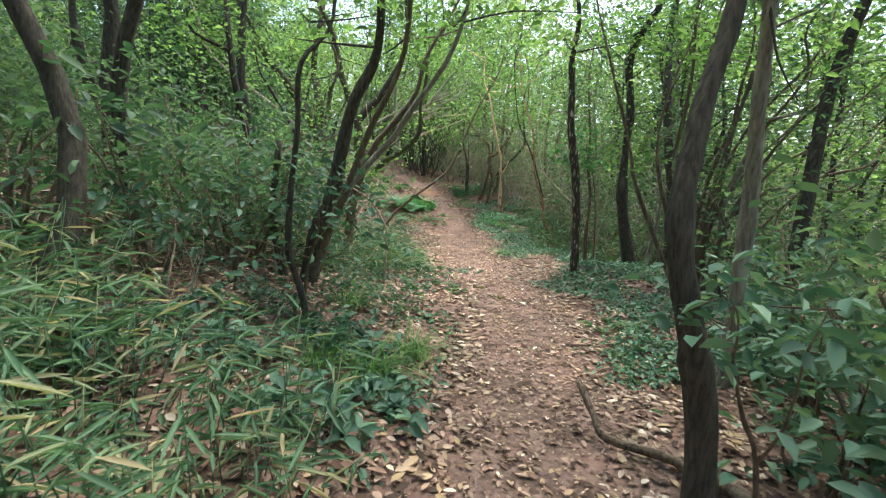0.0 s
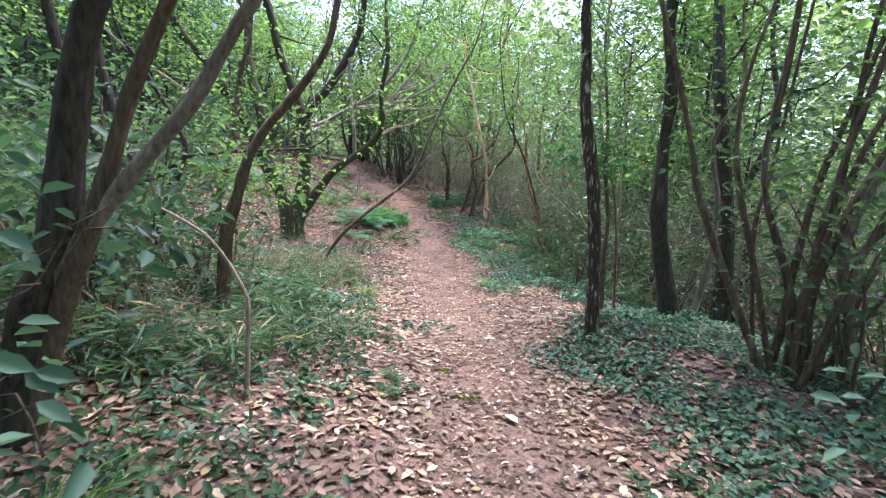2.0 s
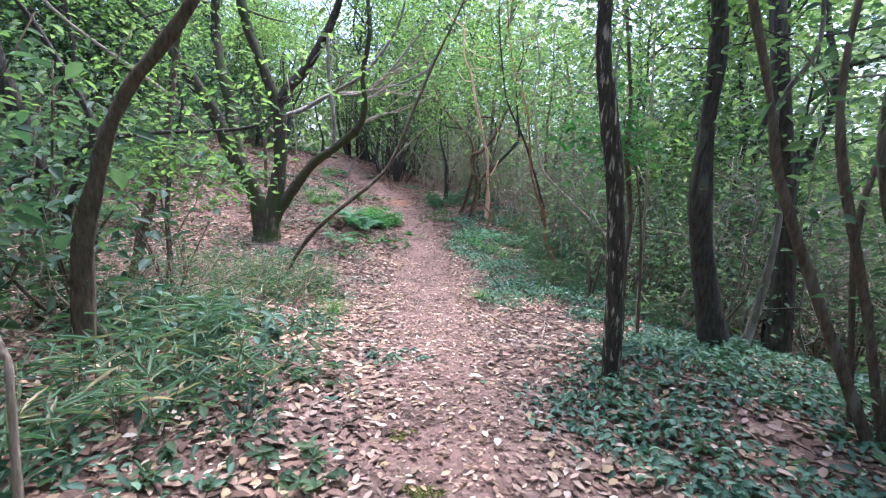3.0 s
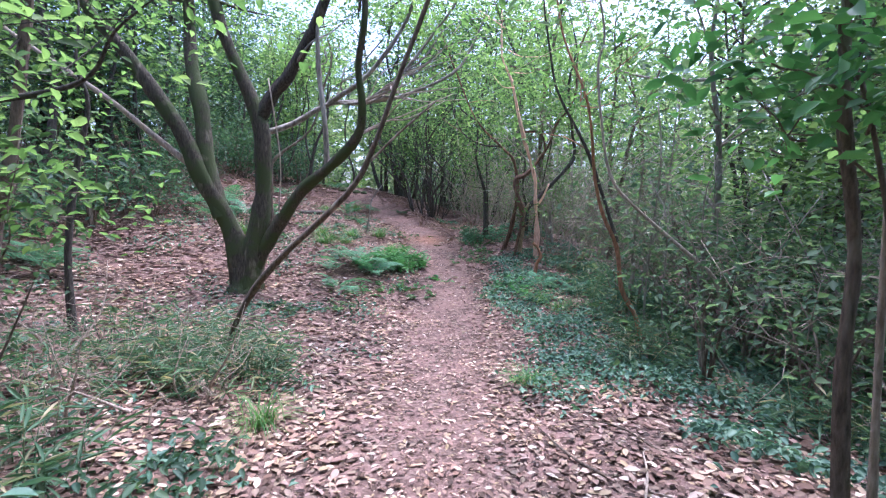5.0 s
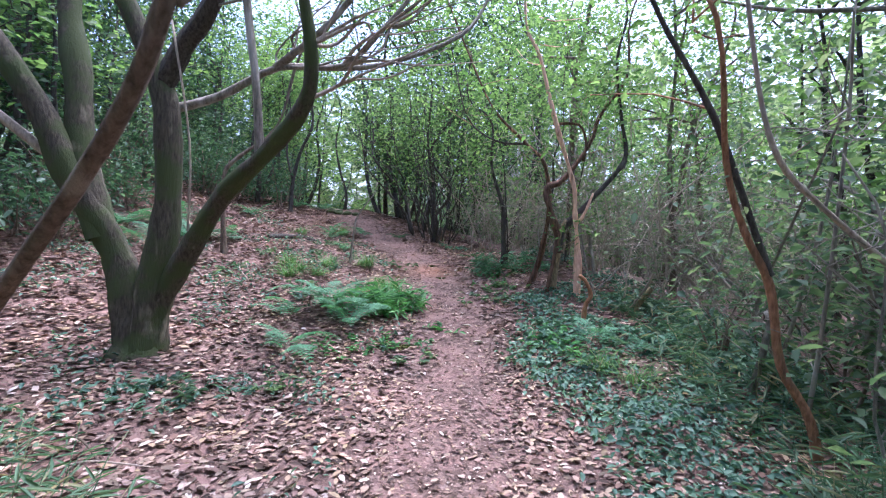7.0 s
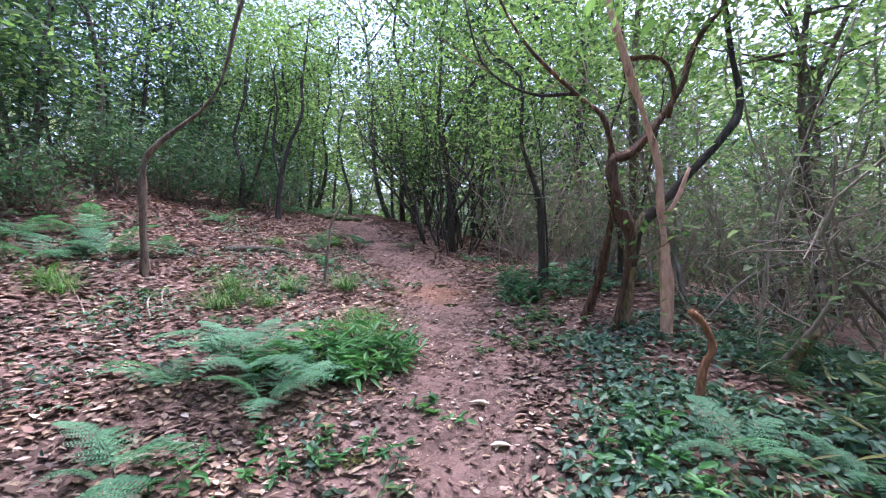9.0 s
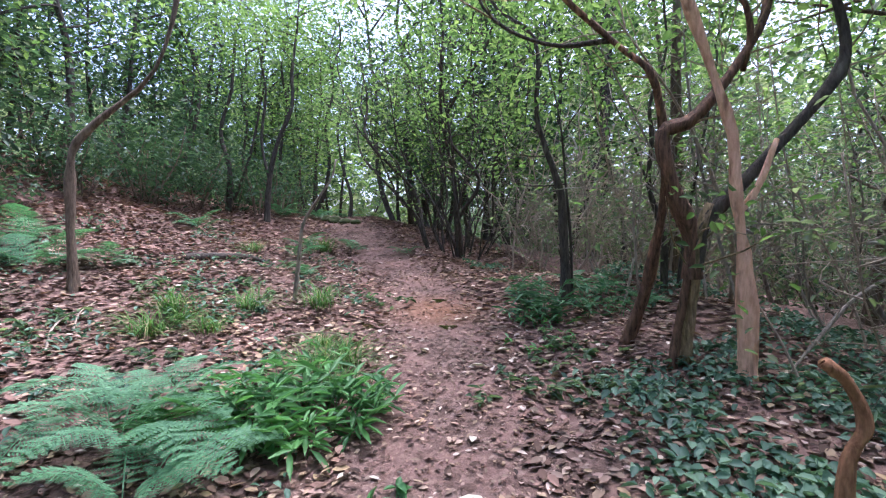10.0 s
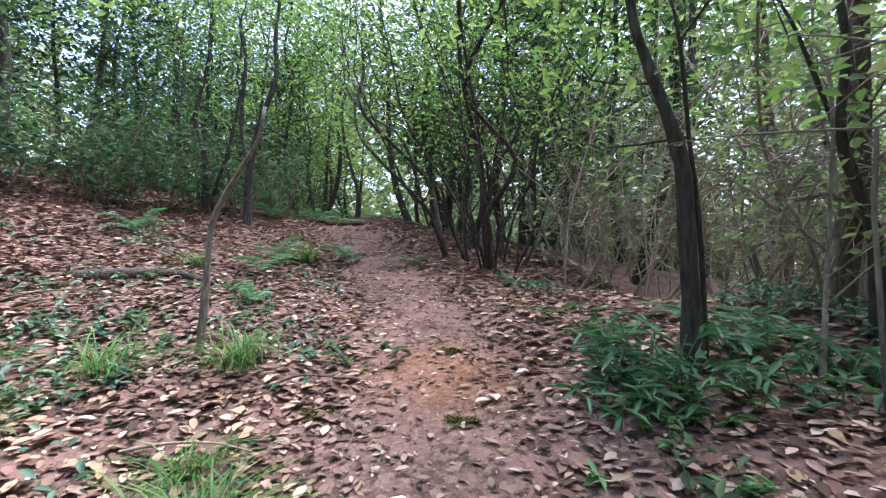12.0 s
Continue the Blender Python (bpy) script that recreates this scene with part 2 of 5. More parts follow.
def tube(pts, r0, r1, rng, sides=8, per=4, flare=0.0, gnarl=0.1):
    """A tapered, slightly knobbly round limb as vertices and quads."""
    line = smooth_line(pts, per)
    n = len(line)
    way = np.gradient(line, axis=0)
    way /= np.linalg.norm(way, axis=1)[:, None] + 1e-9
    side = np.cross(way, (0.31, 0.87, 0.1))
    side /= np.linalg.norm(side, axis=1)[:, None] + 1e-9
    over = np.cross(way, side)
    s = np.linspace(0, 1, n)
    r = r0 + (r1 - r0) * s
    r = r * (1 + gnarl * np.convolve(rng.normal(0, 1, n + 2), (0.3, 0.4, 0.3), "valid"))
    if flare:
        r = r * (1 + flare * np.exp(-s * 14))
    a = np.arange(sides) / sides * 2 * math.pi
    lump = 1 + gnarl * 0.8 * rng.normal(0, 1, (1, sides)) + gnarl * 0.4 * rng.normal(0, 1, (n, sides))
    rad = (r[:, None] * lump)[..., None]
    v = line[:, None] + rad * (np.cos(a)[None, :, None] * side[:, None] + np.sin(a)[None, :, None] * over[:, None])
    i, j = np.meshgrid(np.arange(n - 1), np.arange(sides), indexing="ij")
    k = (j + 1) % sides
    f = np.stack([i * sides + j, i * sides + k, (i + 1) * sides + k, (i + 1) * sides + j], -1).reshape(-1, 4)
    v = v.reshape(-1, 3)
    cap = np.array([[(n - 1) * sides + j, (n - 1) * sides + j + 1, (n - 1) * sides + j + 2, (n - 1) * sides + (j + 3) % sides] for j in range(0, sides - 2, 2)])
    return v, np.vstack([f, cap])


def join(pieces):
    vs, fs, o = [], [], 0
    for v, f in pieces:
        vs.append(v), fs.append(np.asarray(f) + o)
        o += len(v)
    return np.vstack(vs), np.vstack(fs)


def leaf_arrays(pos, size, rng, wide=0.45, tilt=0.7, droop=0.25, fold=0.25, plain=False, way=None):
    """Leaves at pos: long axis by chance or along way, face mostly up, folded along the midrib."""
    n = len(pos)
    a = rng.uniform(0, 2 * math.pi, n)
    d = np.stack([np.cos(a), np.sin(a), rng.normal(-droop, 0.35, n)], -1) if way is None else np.asarray(way, float)
    d = d / np.linalg.norm(d, axis=1)[:, None]
    up = np.stack([rng.normal(0, tilt, n), rng.normal(0, tilt, n), np.ones(n)], -1)
    s = np.cross(d, up)
    s /= np.linalg.norm(s, axis=1)[:, None] + 1e-9
    nn = np.cross(s, d)
    L = np.asarray(size, float)[:, None] * np.ones((n, 1))
    W, F = L * wide, L * wide * fold
    if plain:
        v = np.stack([pos, pos + d * L * 0.5 + s * W / 2 + nn * F, pos + d * L, pos + d * L * 0.5 - s * W / 2 + nn * F], 1)
        f = np.array([[0, 2, 1], [0, 3, 2]])
    else:
        sag = nn * L * 0.12
        v = np.stack([pos, pos + d * L * 0.3 + s * W * 0.42 + nn * F, pos + d * L * 0.66 + s * W * 0.42 + nn * F - sag * 0.4, pos + d * L - sag, pos + d * L * 0.66 - s * W * 0.42 + nn * F - sag * 0.4, pos + d * L * 0.3 - s * W * 0.42 + nn * F], 1)
        f = np.array([[0, 3, 2, 1], [0, 5, 4, 3]])
    k = v.shape[1]
    faces = (np.arange(n)[:, None, None] * k + f[None]).reshape(-1, f.shape[1])
    return v.reshape(-1, 3), faces


def leafy(name, pos, size, mat, parent, rng, **how):
    v, f = leaf_arrays(np.asarray(pos, float), size, rng, **how)
    return part(name, mesh_of(name, v, f), mat, parent)


def thing(name, x, y, label, category, group="", z=None, kind=""):
    ob = new(name)
    ob.location = (x, y, at(x, y) if z is None else z)
    return tagged(ob, label, category, group, kind)


def around(centre, spread, n, rng):
    return np.asarray(centre) + rng.normal(0, 1, (n, 3)) * spread

# ---- structure: the forest floor, one sheet to the horizon ----
rings = np.geomspace(1.0, 420, 16)
gx = np.concatenate([-9 - rings[::-1], np.arange(-9, 8.01, 0.11), 8 + rings])
gy = np.concatenate([-5 - rings[::-1], np.arange(-5, 27.01, 0.11), 27 + rings])
GX, GY = np.meshgrid(gx, gy, indexing="ij")
ii, jj = np.meshgrid(np.arange(len(gx) - 1), np.arange(len(gy) - 1), indexing="ij")
cell = ii * len(gy) + jj
sheet = mesh_of("ground", np.stack([GX, GY, ground(GX, GY)], -1).reshape(-1, 3), np.stack([cell, cell + len(gy), cell + len(gy) + 1, cell + 1], -1).reshape(-1, 4), True)
tagged(part("ground", sheet, GROUND_MAT), "brown forest floor with a trodden earth trail", "ground", kind="structure")


# ---- trees with a shape of their own ----
def tree(name, label, mat, limbs, leaf=LEAF_CANOPY, grow=2.2, leaves=260, size=0.085, seed=1, tips=None, mats=(), category="tree", flare=0.3, clump=0.42, twigs=5, thick=0.8, side=0, gnarl=0.14, bare=-1.0):
    """limbs: (thickness at the foot, at the end, points). The first is the trunk. Limbs listed in tips (all, if none are named) go on growing into the crown. No leaves hang lower than bare."""
    rng = np.random.default_rng(seed)
    bx, by, _ = limbs[0][2][0]
    root = thing(name, bx, by, label, category)
    o = np.array(root.location)
    crown, small = [], []
    for k, (r0, r1, pts) in enumerate(limbs):
        p = np.array(pts, float) - o
        r0, r1 = r0 * thick, r1 * thick
        if k == 0:
            p[0, 2] = min(p[0, 2], 0) - 0.12
        end = r1
        if grow and (tips is None or k in tips):
            d = p[-1] - p[-2]
            d = d / np.linalg.norm(d) * 0.6 + np.array([0, 0, 0.55])
            more = []
            q = p[-1]
            for s in range(3):
                q = q + (d + rng.normal(0, 0.22, 3)) * grow / 3
                more.append(q)
            foot = p[-1]
            p, end = np.vstack([p, more]), r1 * 0.3
            for s in range(twigs):
                a = foot + (more[-1] - foot) * rng.uniform(0.0, 1.0)
                w = rng.normal(0, 1, 3) * (1, 1, 0.45) + (0, 0, 0.25)
                b = a + w / np.linalg.norm(w) * rng.uniform(0.5, 1.2) * min(1.0, grow / 1.2)
                small.append(tube([a, (a + b) / 2 + rng.normal(0, 0.07, 3), b], r1 * 0.28, 0.004, rng, 4, 2))
                crown.append(around(b, clump * np.array([1, 1, 0.55]), leaves // twigs, rng))
                crown.append(around((a + b) / 2, clump * 0.6, leaves // twigs // 3, rng))
        line = smooth_line(p, 5)
        for s in range(side):
            a = line[int(len(line) * rng.uniform(0.3, 0.85))]
            w = rng.normal(0, 1, 3) * (1, 1, 0.3) + (0, 0, 0.55)
            b = a + w / np.linalg.norm(w) * rng.uniform(0.35, 0.9)
            small.append(tube([a, (a + b) / 2 + rng.normal(0, 0.06, 3), b], 0.008, 0.003, rng, 4, 2))
            crown.append(around(b, 0.22, 14, rng))
        part("trunk" if k == 0 else "limb", mesh_of("trunk" if k == 0 else "limb", *tube(p, r0, end, rng, 10 if r0 > 0.05 else 7, 4, flare if k == 0 else 0, gnarl), True), mats[k] if k < len(mats) else mat, root)
    if small:
        part("twig_spray", mesh_of("twig_spray", *join(small), True), mat, root)
    if crown:
        pos = np.vstack(crown)
        pos = pos[pos[:, 2] > bare]
        leafy("crown", pos, rng.uniform(0.7, 1.3, len(pos)) * size, leaf, root, rng, wide=0.5)
    return root


tree("tree", "slim straight dark tree with peeling striped bark beside the trail", BARK_STRIPED, [(0.102, 0.08, [(2.49, 6.59, 0.95), (2.35, 6.6, 2.22), (2.13, 6.62, 3.28), (2.08, 6.63, 3.83), (2.02, 6.64, 4.37)])], seed=2, leaves=600, thick=0.68, flare=0.1)
tree("tree", "dark curved tree with a thin pale stem leaning on it", BARK_DARK, [(0.138, 0.09, [(3.82, 7.1, 0.7), (3.57, 7.12, 1.4), (3.4, 7.14, 2.1), (3.34, 7.15, 2.78), (3.32, 7.15, 3.75), (3.2, 7.16, 4.66)]), (0.055, 0.041, [(3.94, 7.09, 0.7), (4.07, 7.08, 1.58), (4.09, 7.08, 2.35), (3.9, 7.09, 3.15)])], seed=3, mats=(BARK_DARK, BARK_GREY), leaves=500)
tree(
    "multistem_tree", "many-stemmed tree with thin dark stems fanning out from one foot", BARK_BROWN,
    [
        (0.07, 0.045, [(3.9, 5.54, 0.83), (3.83, 5.54, 1.58), (3.38, 5.58, 2.67), (3.41, 5.58, 3.56), (3.42, 5.58, 4.14)]),
        (0.05, 0.03, [(3.75, 5.56, 0.8), (3.13, 5.61, 1.95), (2.84, 5.63, 2.53), (2.73, 5.64, 2.91), (2.57, 5.66, 3.37), (2.3, 5.68, 4.07)]),
        (0.045, 0.03, [(3.8, 5.55, 0.8), (3.49, 5.57, 1.77), (3.15, 5.61, 2.75), (3.1, 5.61, 3.45), (3.24, 5.6, 4.13)]),
        (0.07, 0.04, [(3.98, 5.33, 0.6), (3.88, 5.44, 1.05), (3.92, 5.5, 1.91), (4.04, 5.52, 2.81), (4.21, 5.51, 3.75)]),
        (0.06, 0.035, [(4.2, 5.49, 0.6), (4.01, 5.53, 1.49), (4.12, 5.52, 2.18), (4.48, 5.48, 3.22)]),
        (0.045, 0.025, [(3.84, 5.65, 0.8), (3.96, 5.7, 2.17), (4.1, 5.75, 2.84), (4.48, 5.8, 4.05)]),
        (0.045, 0.025, [(3.88, 5.35, 0.9), (4.16, 5.32, 2.01), (4.4, 5.3, 2.7), (4.85, 5.27, 3.45)]),
        (0.04, 0.022, [(3.9, 5.75, 0.8), (4.3, 5.82, 2.0), (4.8, 5.9, 2.9), (5.5, 5.97, 3.7)]),
        (0.04, 0.022, [(3.78, 5.75, 0.8), (3.57, 5.8, 2.14), (3.67, 5.85, 2.81), (3.83, 5.9, 4.35)]),
        (0.035, 0.02, [(4.1, 5.5, 0.8), (4.7, 5.4, 1.9), (5.3, 5.4, 2.6), (6.1, 5.5, 3.2)]),
        (0.055, 0.03, [(3.94, 5.45, 0.85), (3.95, 5.45, 2.15), (4.27, 5.45, 3.32), (5.05, 5.45, 4.34)]),
        (0.05, 0.026, [(4.08, 5.45, 0.85), (4.25, 5.4, 2.04), (4.79, 5.4, 2.85), (5.4, 5.4, 3.25)]),
        (0.045, 0.024, [(4.18, 5.45, 0.8), (4.6, 5.5, 2.06), (5.44, 5.55, 2.7), (6.4, 5.6, 3.0)]),
        (0.042, 0.024, [(4.01, 5.6, 0.85), (4.24, 5.7, 2.81), (4.29, 5.75, 3.86), (4.4, 5.8, 4.62)]),
        (0.035, 0.018, [(4.25, 5.48, 2.04), (4.9, 5.6, 2.5), (5.6, 5.7, 2.65), (6.3, 5.8, 2.6)]),
        (0.035, 0.018, [(4.27, 5.45, 3.32), (4.8, 5.3, 3.6), (5.5, 5.2, 3.75)]),
    ], seed=4, leaves=150, grow=1.8, flare=0.1, side=2, thick=0.62, gnarl=0.18,
)
tree(
    "tree", "dark three-stemmed tree leaning over the trail", BARK_DARK,
    [
        (0.108, 0.075, [(-1.5, 3.97, 1.05), (-1.41, 3.96, 1.62), (-1.24, 3.95, 2.1), (-1.15, 3.94, 2.64), (-1.04, 3.93, 3.11), (-0.83, 3.92, 3.61)]),
        (0.066, 0.05, [(-1.43, 3.97, 1.1), (-1.24, 3.95, 1.8), (-1.03, 3.93, 2.32), (-0.89, 3.92, 2.77), (-0.56, 3.89, 3.62)]),
        (0.054, 0.046, [(-1.4, 3.95, 1.5), (-1.28, 3.95, 1.89), (-0.91, 3.92, 2.41), (-0.63, 3.9, 2.75), (-0.44, 3.88, 3.07), (-0.08, 3.85, 3.66)]),
        (0.05, 0.04, [(-1.7, 4.0, 1.0), (-1.86, 3.99, 1.84), (-1.81, 3.99, 2.64)]),
    ], seed=5, bare=2.6, tips=(0, 1, 2), leaves=1300, grow=2.8, clump=0.75, twigs=8, mats=(BARK_DARK, BARK_BROWN, BARK_GREY, BARK_DARK),
)
tree("sapling", "thin dark crooked sapling on the bank", BARK_DARK, [(0.05, 0.038, [(-1.23, 2.95, 1.07), (-1.31, 2.96, 1.34), (-1.42, 2.97, 1.66), (-1.42, 2.97, 2.12), (-1.37, 2.96, 2.7), (-1.35, 2.96, 3.23)])], seed=6, leaves=160, size=0.11)
tree("tree", "dark tree with a knotted trunk close beside the trail", BARK_DARK, [(0.082, 0.085, [(1.02, 0.73, 0.83), (0.91, 0.73, 1.46), (0.83, 0.73, 1.77), (0.74, 0.74, 2.05), (0.68, 0.76, 2.33), (0.72, 0.82, 2.64), (0.8, 0.9, 2.94), (0.9, 0.98, 3.24)]), (0.08, 0.068, [(2.3, 2.44, 0.7), (2.25, 2.44, 2.24), (2.16, 2.44, 3.11), (2.1, 2.44, 3.8)])], seed=7, bare=2.7, leaves=1700, grow=3.0, clump=0.85, twigs=9, mats=(BARK_DARK, BARK_GREY))
tree("tree", "dark forked tree standing among shrubs on the bank", BARK_DARK, [(0.161, 0.15, [(-4.53, 5.87, 1.88), (-4.64, 5.88, 2.89), (-4.63, 5.88, 3.63), (-4.57, 5.87, 4.35)]), (0.081, 0.064, [(-4.6, 5.87, 2.6), (-4.96, 5.9, 3.46), (-5.08, 5.91, 4.03)])], seed=8, leaves=700, leaf=LEAF_DARK)
tree("tree", "reddish-brown curved tree leaning over the trail", BARK_BROWN, [(0.075, 0.059, [(-1.35, 6.1, 1.0), (-1.31, 6.1, 1.82), (-1.21, 6.09, 2.21), (-1.11, 6.08, 2.54), (-0.95, 6.06, 2.83), (-0.71, 6.04, 3.12), (-0.43, 6.02, 3.55)])], seed=9, leaves=420)
tree("sapling", "thin dark sapling with spreading side branches", BARK_DARK, [(0.064, 0.045, [(-3.05, 8.28, 0.9), (-2.94, 8.27, 1.75), (-2.65, 8.25, 2.47), (-2.67, 8.25, 2.84), (-3.15, 8.29, 3.63)]), (0.045, 0.019, [(-2.65, 8.25, 2.47), (-3.11, 8.29, 2.19), (-3.64, 8.34, 1.96), (-4.0, 8.37, 1.48)]), (0.032, 0.016, [(-2.65, 8.25, 2.53), (-2.02, 8.19, 2.64), (-1.08, 8.11, 2.74)])], seed=10, leaves=300, tips=(0, 2), grow=1.2)
tree("sapling", "pale bare sapling arched over to one side", WOOD_DEAD, [(0.024, 0.011, [(-0.69, 4.77, 0.96), (-0.68, 4.77, 1.48), (-0.7, 4.77, 1.69), (-0.9, 4.79, 2.0), (-1.11, 4.81, 2.14), (-1.31, 4.83, 2.23)])], seed=11, grow=0, category="sapling")
rng = np.random.default_rng(44)
sprays = []
for k in range(22):
    f = np.array(((-1.11, 13.6, 4.0), (-0.43, 13.8, 4.1), (0.06, 13.9, 4.62), (-0.29, 12.4, 3.74), (-1.54, 12.95, 4.35), (-0.38, 12.55, 3.3))[k % 6])
    d = np.array([rng.uniform(0.3, 1.2), rng.uniform(-0.4, 0.5), rng.uniform(0.1, 1.1)])
    sprays.append((rng.uniform(0.012, 0.024), 0.005, [tuple(f), tuple(f + d * 0.35 + rng.normal(0, 0.08, 3)), tuple(f + d * 0.75 + rng.normal(0, 0.1, 3)), tuple(f + d * 1.3 + (0.1, 0, -0.12) + rng.normal(0, 0.1, 3))]))
tree(
    "tree", "big forked tree with a mossy foot and wide crooked limbs", BARK_MOSSY,
    [
        (0.33, 0.12, [(-2.36, 13.16, 0.66), (-2.37, 13.16, 0.85), (-2.38, 13.16, 1.1), (-2.38, 13.16, 1.4)]),
        (0.21, 0.1, [(-2.43, 13.16, 0.55), (-2.45, 13.16, 1.0), (-2.52, 13.16, 1.5), (-2.71, 13.14, 1.99), (-3.06, 13.0, 2.66), (-3.36, 12.9, 3.41), (-4.12, 12.7, 4.55), (-4.66, 12.6, 5.19)]),
        (0.16, 0.12, [(-2.75, 13.1, 2.0), (-3.0, 13.1, 2.8), (-3.15, 13.2, 3.75), (-3.4, 13.35, 4.49), (-3.53, 13.5, 5.23)]),
        (0.055, 0.03, [(-3.2, 13.0, 2.8), (-3.83, 12.8, 3.35), (-4.34, 12.6, 3.8), (-5.84, 12.2, 4.9)]),
        (0.22, 0.13, [(-2.3, 13.17, 0.55), (-2.28, 13.17, 1.0), (-2.22, 13.17, 1.55), (-2.11, 13.18, 2.18), (-2.08, 13.15, 3.04), (-2.17, 13.1, 3.71), (-2.64, 12.9, 4.93)]),
        (0.12, 0.08, [(-2.15, 13.12, 3.6), (-1.87, 13.05, 4.01), (-1.54, 12.95, 4.35), (-0.97, 12.75, 5.32)]),
        (0.13, 0.075, [(-2.27, 13.17, 0.6), (-2.22, 13.17, 1.15), (-2.04, 13.16, 1.55), (-1.76, 13.1, 1.98), (-1.33, 12.95, 2.51), (-0.83, 12.75, 2.87), (-0.38, 12.55, 3.3), (-0.29, 12.4, 3.74), (-0.33, 12.3, 4.2)]),
        (0.05, 0.03, [(-2.1, 13.2, 3.4), (-1.7, 13.4, 3.6), (-1.11, 13.6, 4.0), (-0.43, 13.8, 4.1), (0.06, 13.9, 4.62), (0.54, 14.0, 5.29)]),
        (0.05, 0.03, [(-0.9, 12.78, 2.83), (-0.94, 12.75, 3.51), (-1.05, 12.75, 4.31), (-1.1, 12.8, 5.0)]),
        (0.042, 0.022, [(-1.15, 13.6, 4.0), (-0.44, 13.4, 4.43), (0.2, 13.4, 5.36)]),
        (0.04, 0.018, [(-0.9, 13.7, 4.05), (-0.1, 14.3, 4.3), (0.9, 14.8, 4.9)]),
        (0.012, 0.01, [(-1.75, 13.0, 2.1), (-1.72, 12.95, 3.0), (-1.9, 12.9, 4.2)]),
        *sprays,
    ], seed=12, leaves=400, tips=(1, 2, 3, 4, 5, 6, 7, 9, 10), mats=(BARK_MOSSY, BARK_MOSSY, BARK_MOSSY, WOOD_DEAD, BARK_MOSSY, BARK_DARK, BARK_MOSSY, BARK_GREY, BARK_GREY, BARK_GREY, BARK_GREY, WOOD_DEAD) + (BARK_GREY, WOOD_DEAD) * 11, flare=0, size=0.08, thick=1.0, gnarl=0.1,
)
tree("tree", "thin brown tree leaning diagonally across the bank", BARK_BROWN, [(0.06, 0.032, [(-1.3, 10.35, 0.5), (-0.95, 10.15, 1.1), (-0.5, 9.9, 1.64), (0.25, 9.59, 2.3), (0.48, 9.5, 2.65), (0.72, 9.45, 3.3), (0.95, 9.4, 3.9)]), (0.02, 0.01, [(0.48, 9.52, 2.6), (0.7, 9.6, 2.85), (1.0, 9.7, 3.15)])], seed=13, leaves=220, tips=(0,), flare=0.2, grow=1.5, thick=0.64)
tree("tree", "dark slim tree rising out of low shrubs", BARK_DARK, [(0.092, 0.067, [(-2.93, 9.29, 0.77), (-2.72, 9.3, 1.51), (-2.57, 9.31, 2.09), (-2.43, 9.31, 2.64), (-2.27, 9.32, 3.87)])], seed=14, leaves=420, mats=(BARK_BROWN,))
tree("sapling", "thin dark sapling with a bare lower stem", BARK_DARK, [(0.045, 0.025, [(-2.99, 10.45, 0.71), (-3.03, 10.45, 1.63), (-2.91, 10.46, 2.55), (-2.77, 10.46, 3.19)])], seed=15, leaves=260, grow=1.0)
tree("tree", "slim tan tree with peeling bark and a thin pale second stem", BARK_BROWN, [(0.055, 0.04, [(3.21, 7.95, 0.63), (3.13, 7.95, 1.5), (3.13, 7.95, 2.08), (3.0, 7.94, 2.75), (2.96, 7.94, 3.35)]), (0.034, 0.022, [(3.43, 8.05, 0.63), (3.36, 8.03, 1.6), (3.28, 8.0, 2.6)])], mats=(BARK_BROWN, WOOD_DEAD), seed=16, leaves=420, leaf=LEAF_SHRUB, size=0.075, thick=0.6)
tree("dead_tree", "broken pale dead stem leaning among shrubs", WOOD_DEAD, [(0.035, 0.03, [(4.75, 11.65, 0.2), (4.52, 11.62, 1.34), (4.2, 11.6, 1.7), (3.76, 11.58, 2.05), (3.33, 11.55, 2.4), (3.09, 11.54, 2.66), (2.95, 11.54, 3.11), (2.82, 11.53, 4.0)])], seed=17, grow=1.2, leaves=120, flare=0.0)
tree("tree", "thin crooked tree with orange peeling bark", BARK_RED, [(0.041, 0.046, [(3.75, 11.98, 0.45), (3.65, 11.98, 0.85), (3.42, 11.97, 1.26), (3.32, 11.96, 1.82), (3.12, 11.95, 2.22), (2.97, 11.94, 2.72)]), (0.036, 0.025, [(3.32, 11.96, 1.9), (2.88, 11.94, 3.02), (2.46, 11.92, 3.75), (2.32, 11.91, 4.19)])], seed=18, leaves=200, mats=(BARK_RED, BARK_DARK))
tree("tree", "pale pinkish crooked trunk with smooth peeling bark", BARK_PALE, [(0.068, 0.05, [(2.87, 16.13, 1.14), (2.87, 16.13, 1.62), (2.85, 16.13, 2.15), (2.8, 16.12, 2.59), (2.78, 16.12, 2.97), (2.65, 16.1, 3.41), (2.36, 16.05, 4.28)]), (0.03, 0.025, [(2.8, 16.12, 2.4), (2.95, 16.15, 2.6), (3.1, 16.2, 2.95)])], seed=19, leaves=300, tips=(0,), flare=0.2, thick=0.92, gnarl=0.3)
